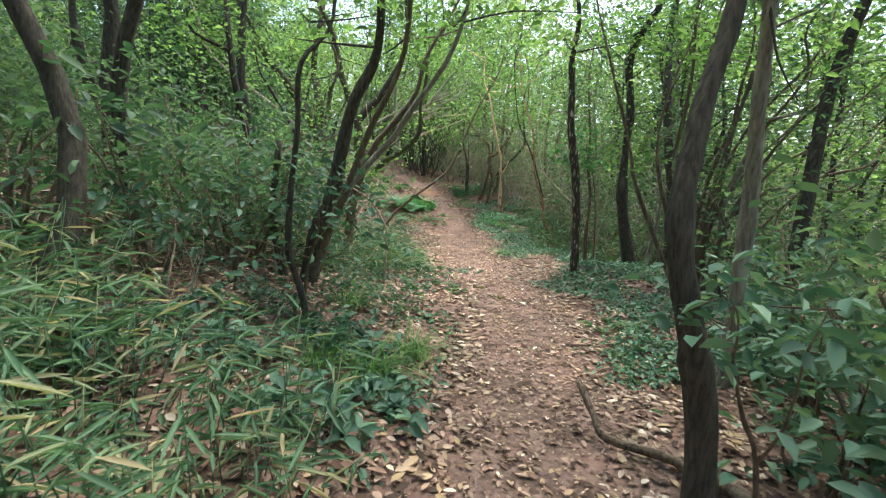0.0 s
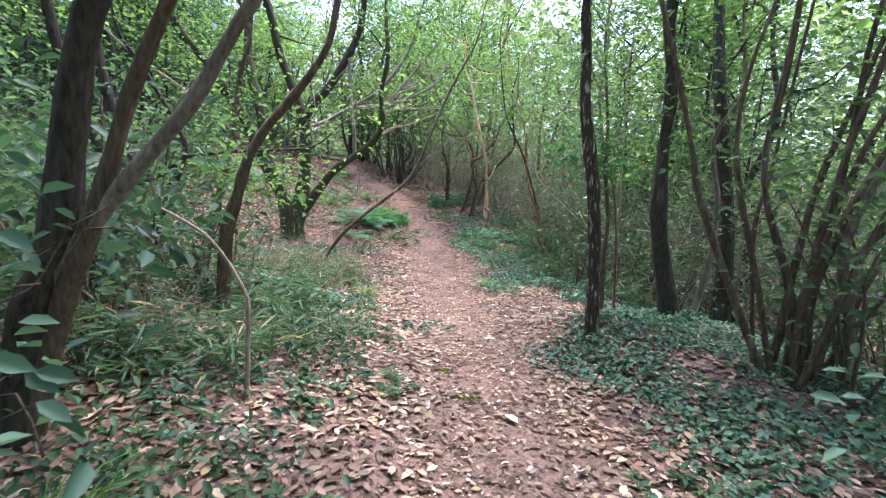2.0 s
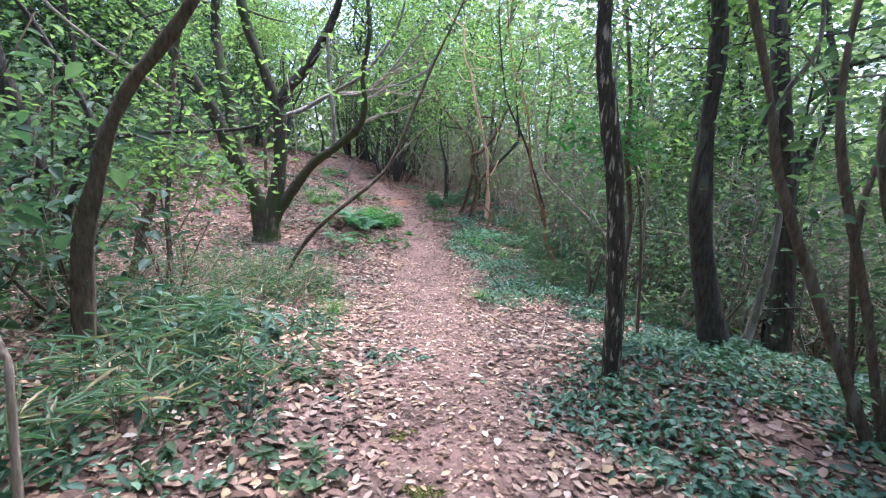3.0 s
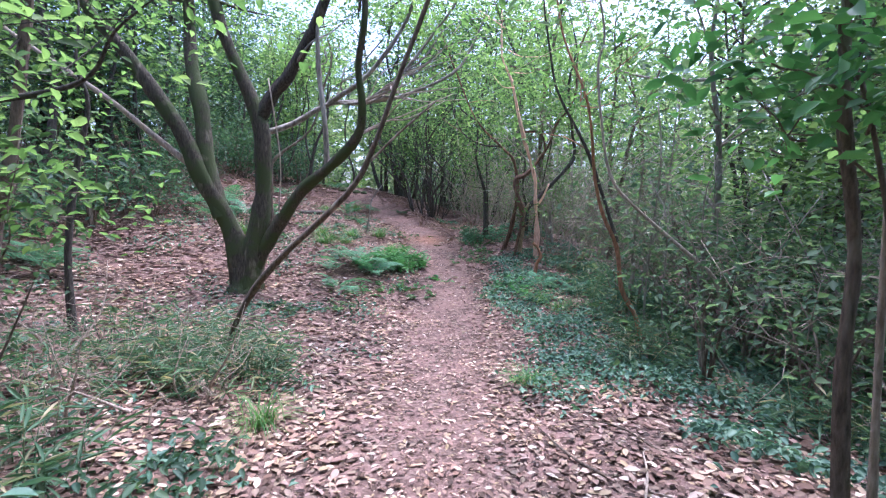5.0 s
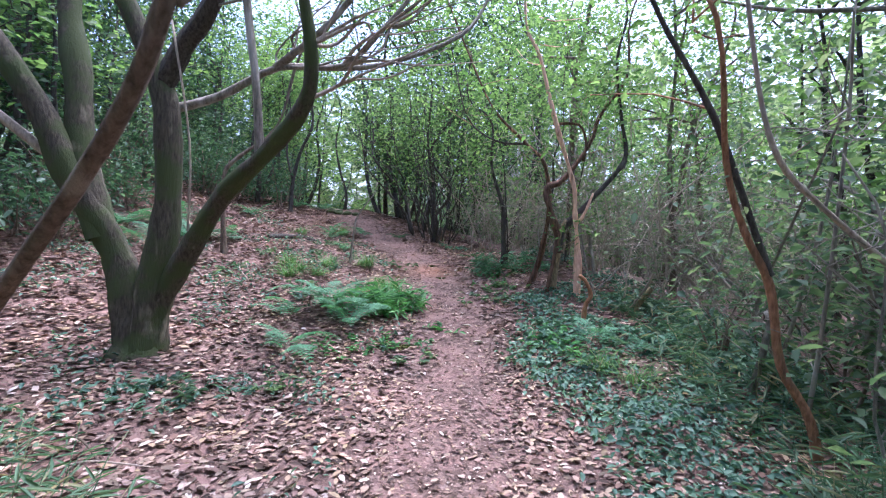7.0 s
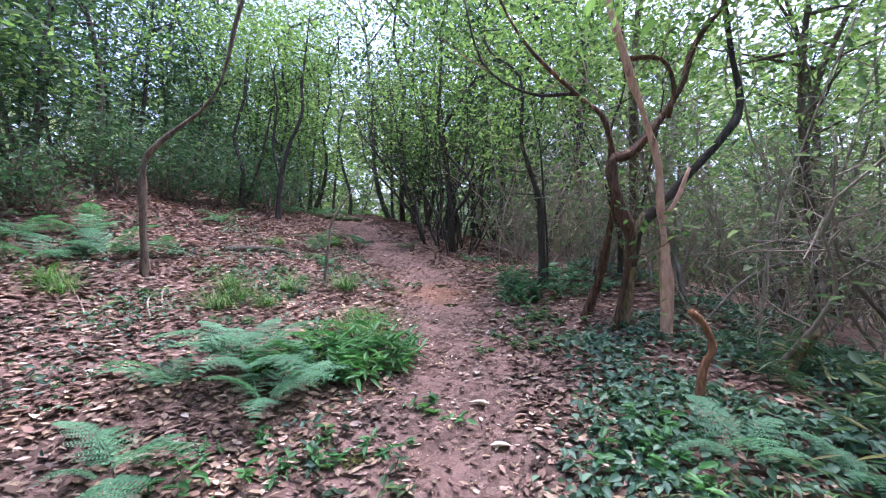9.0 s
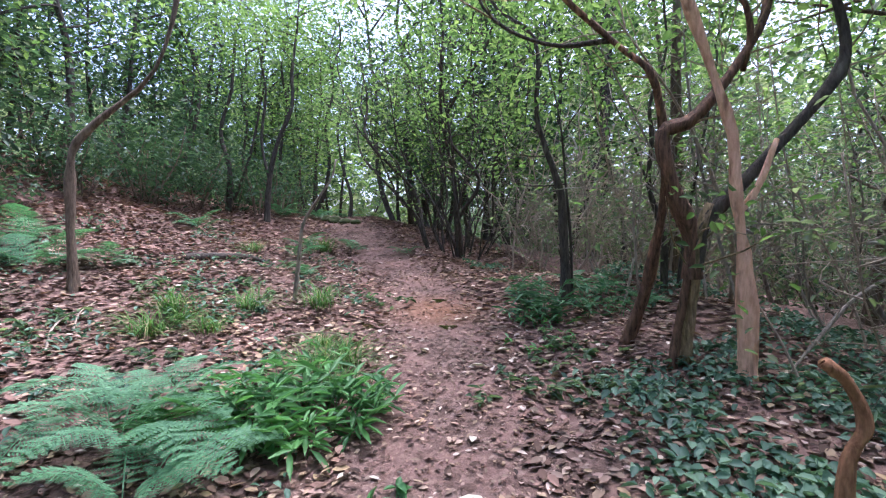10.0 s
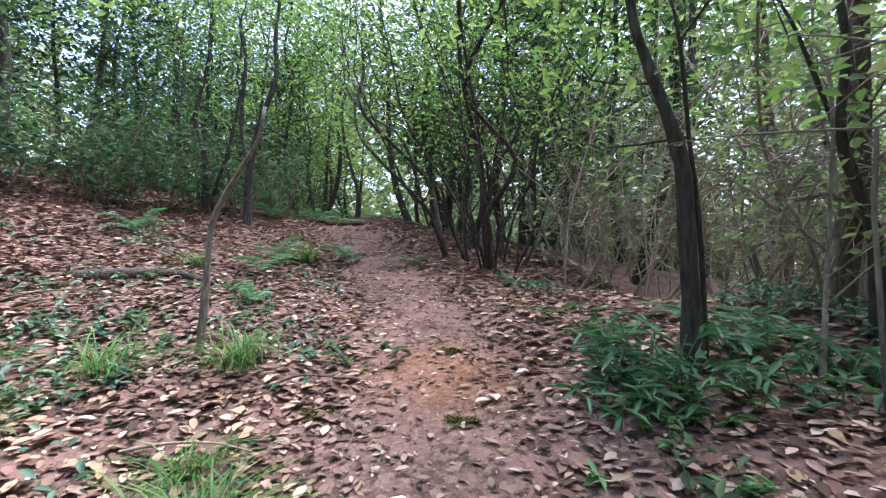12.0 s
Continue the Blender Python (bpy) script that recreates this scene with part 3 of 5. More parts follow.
tree(
    "tree", "tan crooked tree with twisting dark limbs", BARK_TAN,
    [
        (0.085, 0.05, [(2.5, 16.3, 1.28), (2.56, 16.3, 1.76), (2.59, 16.25, 2.2), (2.7, 16.27, 2.5)]),
        (0.07, 0.039, [(2.575, 16.27, 1.95), (2.55, 16.25, 2.3), (2.42, 16.2, 2.63), (2.35, 16.2, 3.02), (2.61, 16.25, 3.16), (3.06, 16.35, 3.8), (3.22, 16.4, 4.28)]),
        (0.065, 0.034, [(2.57, 16.27, 2.0), (2.64, 16.25, 2.35), (2.94, 16.3, 2.68), (3.54, 16.4, 3.36), (3.68, 16.45, 3.7), (3.58, 16.45, 4.28)]),
        (0.055, 0.03, [(2.16, 16.72, 1.3), (2.3, 16.64, 1.75), (2.38, 16.55, 2.2), (2.43, 16.42, 2.7), (2.36, 16.3, 3.2), (2.25, 16.2, 3.5), (1.99, 16.2, 3.74), (1.41, 16.0, 4.27)]),
        (0.03, 0.022, [(2.42, 16.2, 4.08), (2.84, 16.25, 4.08), (2.98, 16.3, 3.8), (2.95, 16.35, 3.5)]),
        (0.05, 0.025, [(2.4, 16.22, 1.25), (2.48, 16.24, 1.7), (2.58, 16.25, 2.25)]),
        (0.025, 0.012, [(2.0, 16.2, 3.74), (1.5, 16.3, 3.8), (1.0, 16.4, 4.2)]),
    ], seed=20, side=3, leaves=480, tips=(1, 2, 3, 6), mats=(BARK_TAN, BARK_RUST, BARK_DARK, BARK_RUST, BARK_RUST, BARK_RUST, BARK_DARK), flare=0.35, thick=0.85, gnarl=0.22,
)
tree("stump", "small broken orange-brown stump with a bent top", BARK_RED, [(0.042, 0.028, [(2.68, 14.82, 1.02), (2.71, 14.82, 1.26), (2.78, 14.83, 1.41), (2.71, 14.82, 1.59), (2.61, 14.81, 1.68)])], seed=21, grow=0, category="stump")
tree("stump", "short weathered leaning stump among creepers", BARK_TAN, [(0.045, 0.04, [(3.5, 15.3, 0.85), (3.56, 15.3, 1.2), (3.75, 15.3, 1.5)])], seed=22, grow=0, category="stump")
tree("tree", "dark slender tree leaning beside the trail among ferns", BARK_DARK, [(0.067, 0.041, [(1.77, 17.77, 1.58), (1.77, 17.77, 1.88), (1.75, 17.77, 2.32), (1.73, 17.76, 2.74), (1.65, 17.74, 3.03), (1.55, 17.72, 3.32), (1.46, 17.69, 3.68)]), (0.02, 0.014, [(1.85, 17.8, 1.58), (1.83, 17.8, 2.3), (1.78, 17.8, 2.9), (1.72, 17.8, 3.6)])], seed=23, side=3, leaves=480)
tree("tree", "dark slim tree with a thin side limb", BARK_DARK, [(0.055, 0.035, [(2.9, 18.3, 1.3), (2.93, 18.3, 2.19), (2.85, 18.3, 2.6), (2.76, 18.3, 2.95), (2.8, 18.3, 3.5), (2.78, 18.3, 3.9)]), (0.021, 0.014, [(2.8, 18.3, 2.75), (2.7, 18.3, 3.1), (2.55, 18.25, 3.5), (2.4, 18.2, 3.8)]), (0.03, 0.02, [(3.05, 18.35, 1.3), (3.15, 18.35, 2.3), (3.3, 18.3, 3.2)])], seed=24, side=3, leaves=420)
tree("tree", "small curved tree on the leaf-covered slope", BARK_BROWN, [(0.082, 0.048, [(-3.46, 16.74, 1.77), (-3.5, 16.73, 2.4), (-3.51, 16.73, 3.08), (-3.37, 16.75, 3.43), (-2.6, 16.88, 4.12), (-2.31, 16.93, 5.15)])], seed=25, leaves=420, gnarl=0.22, thick=0.72, mats=(BARK_BROWN,))
tree("stick", "thin bare crooked stick standing beside the trail", BARK_GREY, [(0.024, 0.013, [(-1.3, 17.5, 1.55), (-1.23, 17.5, 2.15), (-1.18, 17.5, 2.48), (-0.99, 17.5, 2.78), (-0.84, 17.5, 2.99), (-0.78, 17.5, 3.21)])], seed=26, grow=0, category="stick", gnarl=0.18)
tree("tree", "slim tree on the ridge with a crooked stem", BARK_DARK, [(0.07, 0.045, [(-3.5, 24.6, 3.1), (-3.45, 24.6, 3.7), (-3.75, 24.7, 4.6), (-3.9, 24.7, 5.6)])], seed=27, leaves=500)
tree("tree", "slim dark forked tree at the edge of the ridge", BARK_DARK, [(0.09, 0.05, [(-4.4, 22.0, 3.0), (-4.35, 22.0, 3.7), (-4.15, 22.0, 4.6), (-3.8, 22.0, 5.4)]), (0.05, 0.03, [(-4.35, 22.0, 3.8), (-4.6, 22.1, 4.7), (-4.5, 22.1, 5.8)])], seed=28, leaves=600)
tree("tree", "slim dark tree with twin stems on the ridge", BARK_DARK, [(0.075, 0.045, [(-5.6, 22.3, 3.3), (-5.55, 22.3, 4.1), (-5.8, 22.3, 5.0), (-5.6, 22.4, 6.0)]), (0.05, 0.03, [(-5.5, 22.4, 3.4), (-5.1, 22.4, 4.4), (-4.9, 22.5, 5.6)])], seed=29, leaves=600)

tree("sapling", "young broad-leaved sapling beside a dark trunk", BARK_BROWN, [(0.014, 0.008, [(1.2, 0.6, 0.85), (1.05, 0.58, 1.4), (0.93, 0.55, 1.62), (0.82, 0.52, 1.86)]), (0.01, 0.006, [(1.05, 0.58, 1.4), (1.06, 0.5, 1.62), (1.06, 0.48, 1.9)])], seed=30, leaves=28, grow=0.2, clump=0.12, size=0.1, twigs=4, leaf=LEAF_IVY)

tree("sapling", "leafy sapling with broad leaves spread in layers", BARK_BROWN, [(0.016, 0.008, [(-1.35, 3.2, 1.1), (-1.3, 3.15, 1.5), (-1.2, 3.05, 1.85)]), (0.009, 0.005, [(-1.3, 3.15, 1.5), (-1.05, 3.0, 1.65), (-0.85, 2.95, 1.72)]), (0.009, 0.005, [(-1.28, 3.1, 1.6), (-1.6, 2.9, 1.75), (-1.8, 2.8, 1.8)]), (0.009, 0.005, [(-1.25, 3.1, 1.7), (-1.1, 3.3, 1.95), (-0.95, 3.4, 2.05)])], seed=31, leaves=30, grow=0.3, clump=0.17, size=0.095, twigs=6, leaf=LEAF_IVY)
tree("sapling", "leafy sapling with broad blue-green leaves on level twigs", BARK_BROWN, [(0.015, 0.008, [(-1.95, 3.1, 1.2), (-1.9, 3.1, 1.6), (-1.85, 3.0, 2.1)]), (0.009, 0.005, [(-1.9, 3.1, 1.5), (-1.7, 2.85, 1.6), (-1.45, 2.7, 1.62)]), (0.009, 0.005, [(-1.9, 3.1, 1.65), (-2.2, 2.9, 1.85), (-2.4, 2.8, 1.9)]), (0.009, 0.005, [(-1.85, 3.0, 2.0), (-1.6, 2.85, 2.15), (-1.4, 2.8, 2.2)])], seed=33, leaves=30, grow=0.3, clump=0.17, size=0.095, twigs=6, leaf=LEAF_IVY)

tree("sapling", "thin sapling with drooping broad green leaves", BARK_BROWN, [(0.018, 0.01, [(3.3, 7.75, 0.8), (3.2, 7.8, 1.9), (3.05, 7.85, 2.7), (2.9, 7.85, 3.0)]), (0.009, 0.005, [(3.05, 7.85, 2.7), (2.8, 7.85, 2.85), (2.65, 7.85, 2.88)]), (0.009, 0.005, [(3.1, 7.84, 2.4), (2.85, 7.8, 2.55), (2.7, 7.8, 2.56)]), (0.009, 0.005, [(3.05, 7.85, 2.6), (3.0, 7.75, 2.7), (2.95, 7.65, 2.72)])], seed=34, leaves=70, grow=0.25, clump=0.17, size=0.1, twigs=6, leaf=LEAF_LUSH)
tree("sapling", "slender sapling with sprays of light narrow leaves", BARK_BROWN, [(0.02, 0.012, [(-2.2, 8.75, 0.75), (-2.15, 8.75, 1.4), (-2.2, 8.7, 2.0)]), (0.01, 0.006, [(-2.15, 8.75, 1.3), (-1.9, 8.65, 1.7), (-1.75, 8.6, 1.9)]), (0.01, 0.006, [(-2.16, 8.75, 1.5), (-2.5, 8.6, 1.9), (-2.7, 8.6, 2.05)])], seed=32, leaves=150, grow=0.7, clump=0.26, size=0.09, twigs=5)

# the vase-shaped thicket at the bend
rng = np.random.default_rng(40)
stems = []
for k in range(34):
    a, lean = rng.uniform(0, 2 * math.pi), rng.uniform(0.03, 0.62)
    f = np.array([0.1 + 0.75 * math.cos(a) * rng.uniform(0.1, 1), 21.7 + 0.45 * math.sin(a), 2.0])
    d = np.array([math.cos(a) * lean, math.sin(a) * lean * 0.8, 1.0])
    h = rng.uniform(2.4, 3.9)
    stems.append((rng.choice((0.012, 0.016, 0.02, 0.028, 0.045)), 0.008, [tuple(f), tuple(f + d * h * 0.22 + rng.normal(0, 0.1, 3)), tuple(f + d * h * 0.45 + rng.normal(0, 0.16, 3)), tuple(f + d * h * 0.7 * (1.15, 1.15, 1) + rng.normal(0, 0.2, 3)), tuple(f + d * h * (1.3, 1.3, 1) + rng.normal(0, 0.15, 3))]))
tree("thicket", "dense vase-shaped thicket of thin dark stems with light leaves", BARK_DARK, stems, seed=41, thick=1.0, leaves=110, grow=1.3, flare=0, category="shrub", size=0.075, twigs=4, side=9)


# ---- forest all round: slender trees and shrubs, built once and copied ----
def slender(name, label, seed, height, mat, leaf, low, count, size):
    rng = np.random.default_rng(seed)
    root = tagged(new(name), label, "tree", "trees of the wood")
    p = [np.array([0, 0, -0.3])]
    d = np.array([rng.normal(0, 0.12), rng.normal(0, 0.12), 1.0])
    for s in range(6):
        p.append(p[-1] + (d + np.array([rng.normal(0, 0.16), rng.normal(0, 0.16), 0])) * (height + 0.3) / 6)
    part("trunk", mesh_of("trunk", *tube(p, height * 0.011, 0.012, rng, 7, 3, 0.4, 0.08), True), mat, root)
    ends, twigs = [p[-1], p[-2]], []
    line = smooth_line(p, 6)
    for s in range(9):
        a = line[int(len(line) * rng.uniform(low * 0.7, 0.97))]
        t = rng.uniform(0, 2 * math.pi)
        w = np.array([math.cos(t), math.sin(t), rng.uniform(0.1, 1.1)])
        b = a + w / np.linalg.norm(w) * rng.uniform(0.7, 1.9)
        m = (a + b) / 2 + rng.normal(0, 0.12, 3)
        if s < 4:
            part("limb", mesh_of("limb", *tube([a, m, b], height * 0.005, 0.008, rng, 5, 3), True), mat, root)
        else:
            twigs.append(tube([a, m, b], height * 0.003, 0.005, rng, 4, 2))
        ends += [b, m, b + rng.normal(0, 0.35, 3)]
    part("twig_spray", mesh_of("twig_spray", *join(twigs), True), mat, root)
    pos = np.vstack([around(e, np.array([0.5, 0.5, 0.32]) * rng.uniform(0.7, 1.2), count // len(ends), rng) for e in ends])
    leafy("crown", pos, rng.uniform(0.7, 1.35, len(pos)) * size, leaf, root, rng, wide=0.55, plain=size > 0.102)
    return root


def shrub(name, label, seed, height, leaf, count, size, mat=BARK_BROWN, plain=False):
    rng = np.random.default_rng(seed)
    root = tagged(new(name), label, "shrub", "shrubs of the wood")
    ends = []
    for s in range(6):
        t = rng.uniform(0, 2 * math.pi)
        w = np.array([math.cos(t) * 0.45, math.sin(t) * 0.45, 1.0]) * height * rng.uniform(0.5, 1.0)
        m = w * 0.5 + rng.normal(0, 0.08, 3)
        part("stem", mesh_of("stem", *tube([(0, 0, -0.2), m, w], 0.018, 0.005, rng, 5, 3), True), mat, root)
        ends += [w, m * 1.3, m + rng.normal(0, 0.2, 3)]
    pos = np.vstack([around(e, np.array([0.32, 0.32, 0.26]) * (0.6 + 0.27 * height), count // len(ends), rng) for e in ends])
    pos = pos[pos[:, 2] > 0.05]
    leafy("foliage", pos, rng.uniform(0.6, 1.4, len(pos)) * size, leaf, root, rng, wide=0.5, tilt=0.5, plain=plain)
    return root


def scatter(kinds, spots, rng, low=0.8, high=1.25):
    """Sets the built things out: the first spots take the things themselves, the rest copies."""
    for n, (x, y) in enumerate(spots):
        ob, s = kinds[n % len(kinds)], rng.uniform(low, high)
        m = pose(x, y, at(x, y) - 0.02, rng.normal(0, 3), rng.normal(0, 3), rng.uniform(0, 360))
        if not ob.get("stands"):
            ob["stands"] = True
            ob.matrix_basis = m
        else:
            ob = copy_thing(ob, m)
        ob.scale = (s, s, s * rng.uniform(0.9, 1.1))


def spread(rng, count, box, allowed, gap):
    spots = []
    for _ in range(count * 40):
        x, y = rng.uniform(box[0], box[1]), rng.uniform(box[2], box[3])
        if len(spots) < count and allowed(x, y, x - float(trail_x(y))) and all((x - a) ** 2 + (y - b) ** 2 > gap * gap for a, b in spots):
            spots.append((x, y))
    return spots


def wood(x, y, u):
    """Where the wood stands: off the trail and off the open, leaf-covered slope."""
    if y > 23:
        return abs(u) > 1.3
    if u > 0:
        return u > 3.2 - 0.5 * (y > 12)
    if 9.0 < y:
        return u < -6.3 and x < -6.5
    return u < -4.4


rng = np.random.default_rng(50)
kinds = [
    slender("slender_tree", "slender tree with a dark stem and light green leaves", 51, 6.4, BARK_DARK, LEAF_CANOPY, 0.34, 1600, 0.105),
    slender("slender_tree", "slender brown-stemmed tree with light green leaves", 52, 7.4, BARK_BROWN, LEAF_CANOPY, 0.28, 1700, 0.105),
    slender("slender_tree", "slender grey-stemmed tree with dull green leaves", 53, 5.6, BARK_GREY, LEAF_SHRUB, 0.22, 1700, 0.1),
    slender("slender_tree", "thin crooked dark tree with a sparse light crown", 54, 6.8, BARK_DARK, LEAF_CANOPY, 0.3, 1300, 0.1),
]
near_spots = spread(rng, 88, (-13, 13, -4, 33), wood, 1.1)
far_spots = spread(rng, 120, (-28, 28, -10, 58), lambda x, y, u: (y > 32 or x < -13 or x > 12 or y < -6) and abs(u) > 1.5, 2.2)
ridge_spots = spread(rng, 54, (-16, -2, 13, 36), lambda x, y, u: wood(x, y, u) and (x < -6.5 or y > 25), 0.95)
middle = [
    slender("slender_tree", "slender tree with light green leaves farther into the wood", 57, 7.2, BARK_DARK, LEAF_CANOPY, 0.4, 1500, 0.13),
    slender("slender_tree", "slender green tree farther into the wood", 58, 6.2, BARK_DARK, LEAF_DARK, 0.34, 1500, 0.13),
]
near_spots = [p for n, p in enumerate(near_spots) if n % 2 == 0 or not (14 < p[1] < 24 and p[0] > float(trail_x(p[1])) or p[1] < 11 and p[0] < -3)]
deep = [p for p in near_spots if abs(p[0] - float(trail_x(p[1]))) > 6.5 or p[1] > 27]
scatter(kinds, [p for p in near_spots if p not in deep], rng)
scatter(kinds[1:], spread(rng, 8, (2.5, 8, 16.5, 28), lambda x, y, u: u > 3.1, 0.9), rng)
scatter([middle[1], middle[0], middle[1]], ridge_spots + spread(rng, 14, (-7, 3.5, 23.6, 30), lambda x, y, u: abs(u) > 1.25, 0.8), rng)
scatter(middle, deep, rng)
scatter([middle[1], middle[1], middle[0]], spread(rng, 9, (-14, -7, 13, 27), lambda x, y, u: True, 0.9), rng)
scatter(middle[:1], [(6.9, 12.0), (7.7, 13.8), (6.8, 15.4), (8.6, 12.6), (7.4, 17.0)], rng, 1.0, 1.2)
scatter(middle, spread(rng, 12, (6.5, 12.5, 8, 20), lambda x, y, u: True, 1.2), rng)
scatter(middle, [(-1.3, 25.6), (0.6, 25.2), (-2.2, 27.4), (1.6, 26.8), (-0.4, 28.6), (2.7, 25.0), (-2.9, 29.5), (1.0, 30.5)], rng, 1.15, 1.4)
kinds = [
    # this leaf colour carries the haze of distance
    slender("distant_tree", "distant slim tree with light green, haze-paled leaves", 55, 7.6, BARK_BROWN, LEAF_FAR, 0.25, 1100, 0.24),
    slender("distant_tree", "distant green tree with a thick crown", 56, 6.6, BARK_DARK, LEAF_CANOPY, 0.15, 1100, 0.22),
]
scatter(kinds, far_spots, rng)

rng = np.random.default_rng(60)
tall = slender("slender_tree", "tall slender tree with its crown added high overhead for shade", 59, 7.8, BARK_DARK, LEAF_CANOPY, 0.55, 1500, 0.105)
# added to shade the early trail: crowns above the view, last four trees unseen
high = slender("shade_tree", "tall dark tree added for shade, its leafy crown out of view overhead", 71, 9.6, BARK_DARK, LEAF_DARK, 0.7, 3600, 0.14)
scatter([high], [(4.6, 4.5), (4.7, 7.5), (4.3, 1.7), (-3.4, 8.7), (3.4, -0.9), (-1.9, -1.6), (-0.9, -3.0), (1.7, -3.2)], rng, 0.95, 1.1)
# high crowns added to shade bank and trail start; several stand out of view
scatter([tall], [(-3.4, 4.6), (-2.9, 2.2), (-4.3, 3.2), (-3.0, 7.3), (-4.9, 1.2), (-2.4, 0.2), (-1.7, -1.6), (2.2, -0.9), (2.6, -2.6)], rng, 0.9, 1.15)
kinds = [
    shrub("shrub", "leafy green evergreen shrub", 61, 1.5, LEAF_SHRUB, 430, 0.08),
    shrub("shrub", "loose light green shrub with thin stems", 62, 2.0, LEAF_SHRUB, 400, 0.085),
    shrub("shrub", "low dark green shrub with small glossy leaves", 63, 1.0, LEAF_SHRUB, 420, 0.07),
]


def brush(x, y, u):
    if y > 23:
        return abs(u) > 1.8
    if u > 0:
        return u > 3.0
    if 9.5 < y:
        return u < -6.0 and x < -6.2
    return u < -2.9


scatter(kinds, spread(rng, 135, (-10, 9, -4, 30), lambda x, y, u: brush(x, y, u) and (u < 0 or y < 8 or u > 4 and y < 15), 0.8), rng, 0.7, 1.3)


def brushwood(label, seed, height, mat, leaf, count, size):
    """Crowded thin stems with forking bare twigs and few leaves."""
    rng = np.random.default_rng(seed)
    root = tagged(new("brushwood"), label, "shrub", "brushwood below the trail")
    twigs, ends = [], []
    for k in range(5):
        a, lean = rng.uniform(0, 6.283), rng.uniform(0.05, 0.85)
        f = np.array([*(rng.normal(0, 0.25, 2)), -0.15])
        d = np.array([math.cos(a) * lean, math.sin(a) * lean, 1.0]) * height * rng.uniform(0.6, 1.05)
        p = [f, f + d * 0.3 + rng.normal(0, 0.16, 3), f + d * 0.6 + rng.normal(0, 0.24, 3), f + d + rng.normal(0, 0.26, 3)]
        part("stem", mesh_of("stem", *tube(p, rng.choice((0.012, 0.018, 0.034)), 0.006, rng, 5, 3, 0.0, 0.16), True), mat, root)
        line = smooth_line(p, 6)
        for j in range(9):
            q = line[int(len(line) * rng.uniform(0.2, 0.95))]
            w = rng.normal(0, 1, 3) * (1, 1, 0.5) + (0, 0, 0.35)
            e = q + w / np.linalg.norm(w) * rng.uniform(0.3, 1.0)
            m = (q + e) / 2 + rng.normal(0, 0.08, 3)
            twigs.append(tube([q, m, e], 0.007, 0.003, rng, 4, 2))
            g = m + rng.normal(0, 0.3, 3)
            twigs.append(tube([m, (m + g) / 2 + rng.normal(0, 0.03, 3), g], 0.004, 0.002, rng, 3, 1))
            ends += [e, g]
    part("twig_spray", mesh_of("twig_spray", *join(twigs), True), mat, root)
    pos = np.vstack([around(e, 0.16, max(1, count // len(ends)), rng) for e in ends])
    leafy("foliage", pos, rng.uniform(0.6, 1.4, len(pos)) * size, leaf, root, rng, wide=0.5, tilt=0.5)
    return root


rng = np.random.default_rng(69)
kinds = [
    brushwood("grey twiggy brushwood with few leaves", 691, 2.8, BARK_GREY, LEAF_FAR, 360, 0.07),
    brushwood("brown twiggy brushwood with small leaves", 692, 3.4, WOOD_DEAD, LEAF_FAR, 360, 0.07),
    brushwood("tangled grey dead brushwood on the slope", 693, 2.3, WOOD_DEAD, LEAF_FAR, 200, 0.06),
]
scatter(kinds[2:], [(-1.3, 8.4), (-1.9, 9.0), (-2.4, 8.3), (-0.9, 9.3), (-1.6, 9.9), (-2.8, 9.9), (-1.5, 5.2), (-1.9, 5.8), (-1.4, 6.5), (-1.9, 4.7), (-2.3, 6.8), (-1.0, 7.5), (-1.8, 7.8), (-2.2, 2.6)], rng, 0.28, 0.4)
scatter(kinds, spread(rng, 110, (1.2, 9, 7.5, 30), lambda x, y, u: u > 3.0 + 0.5 * (y < 12) - 0.5 * (y > 17), 0.66), rng, 0.8, 1.2)
rng = np.random.default_rng(65)
kinds = [
    shrub("tall_shrub", "tall dense dark green shrub", 66, 2.6, LEAF_DARK, 1300, 0.13, plain=True),
    shrub("tall_shrub", "tall loose green shrub with twiggy brown stems", 67, 3.2, LEAF_SHRUB, 1300, 0.12, plain=True),
]
scatter(kinds, spread(rng, 88, (-22, 22, -8, 46), lambda x, y, u: brush(x, y, u - 1.2) and brush(x, y, u + 1.2) and (u < -4.6 or u > 8.0) or y > 27 and abs(u) > 2, 1.35), rng, 0.7, 1.15)
scatter(kinds[1:], [(5.3, 9.4), (5.9, 10.8), (5.2, 12.4), (6.3, 8.2), (6.6, 12.6)], rng, 0.8, 1.1)
# the wood farther off, past counting, with distance haze in its leaf colour
rng = np.random.default_rng(68)
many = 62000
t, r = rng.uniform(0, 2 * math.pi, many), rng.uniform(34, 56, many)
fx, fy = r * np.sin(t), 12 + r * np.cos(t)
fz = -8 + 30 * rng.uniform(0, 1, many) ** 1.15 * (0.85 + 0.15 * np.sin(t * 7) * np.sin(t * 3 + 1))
tagged(leafy("far_woods", np.stack([fx, fy, fz], -1), rng.uniform(0.7, 1.7, many), LEAF_HAZE, None, rng, wide=0.6, tilt=0.9, plain=True), "distant green woodland, haze-paled in colour, closing the view all round", "woodland", kind="stuff")
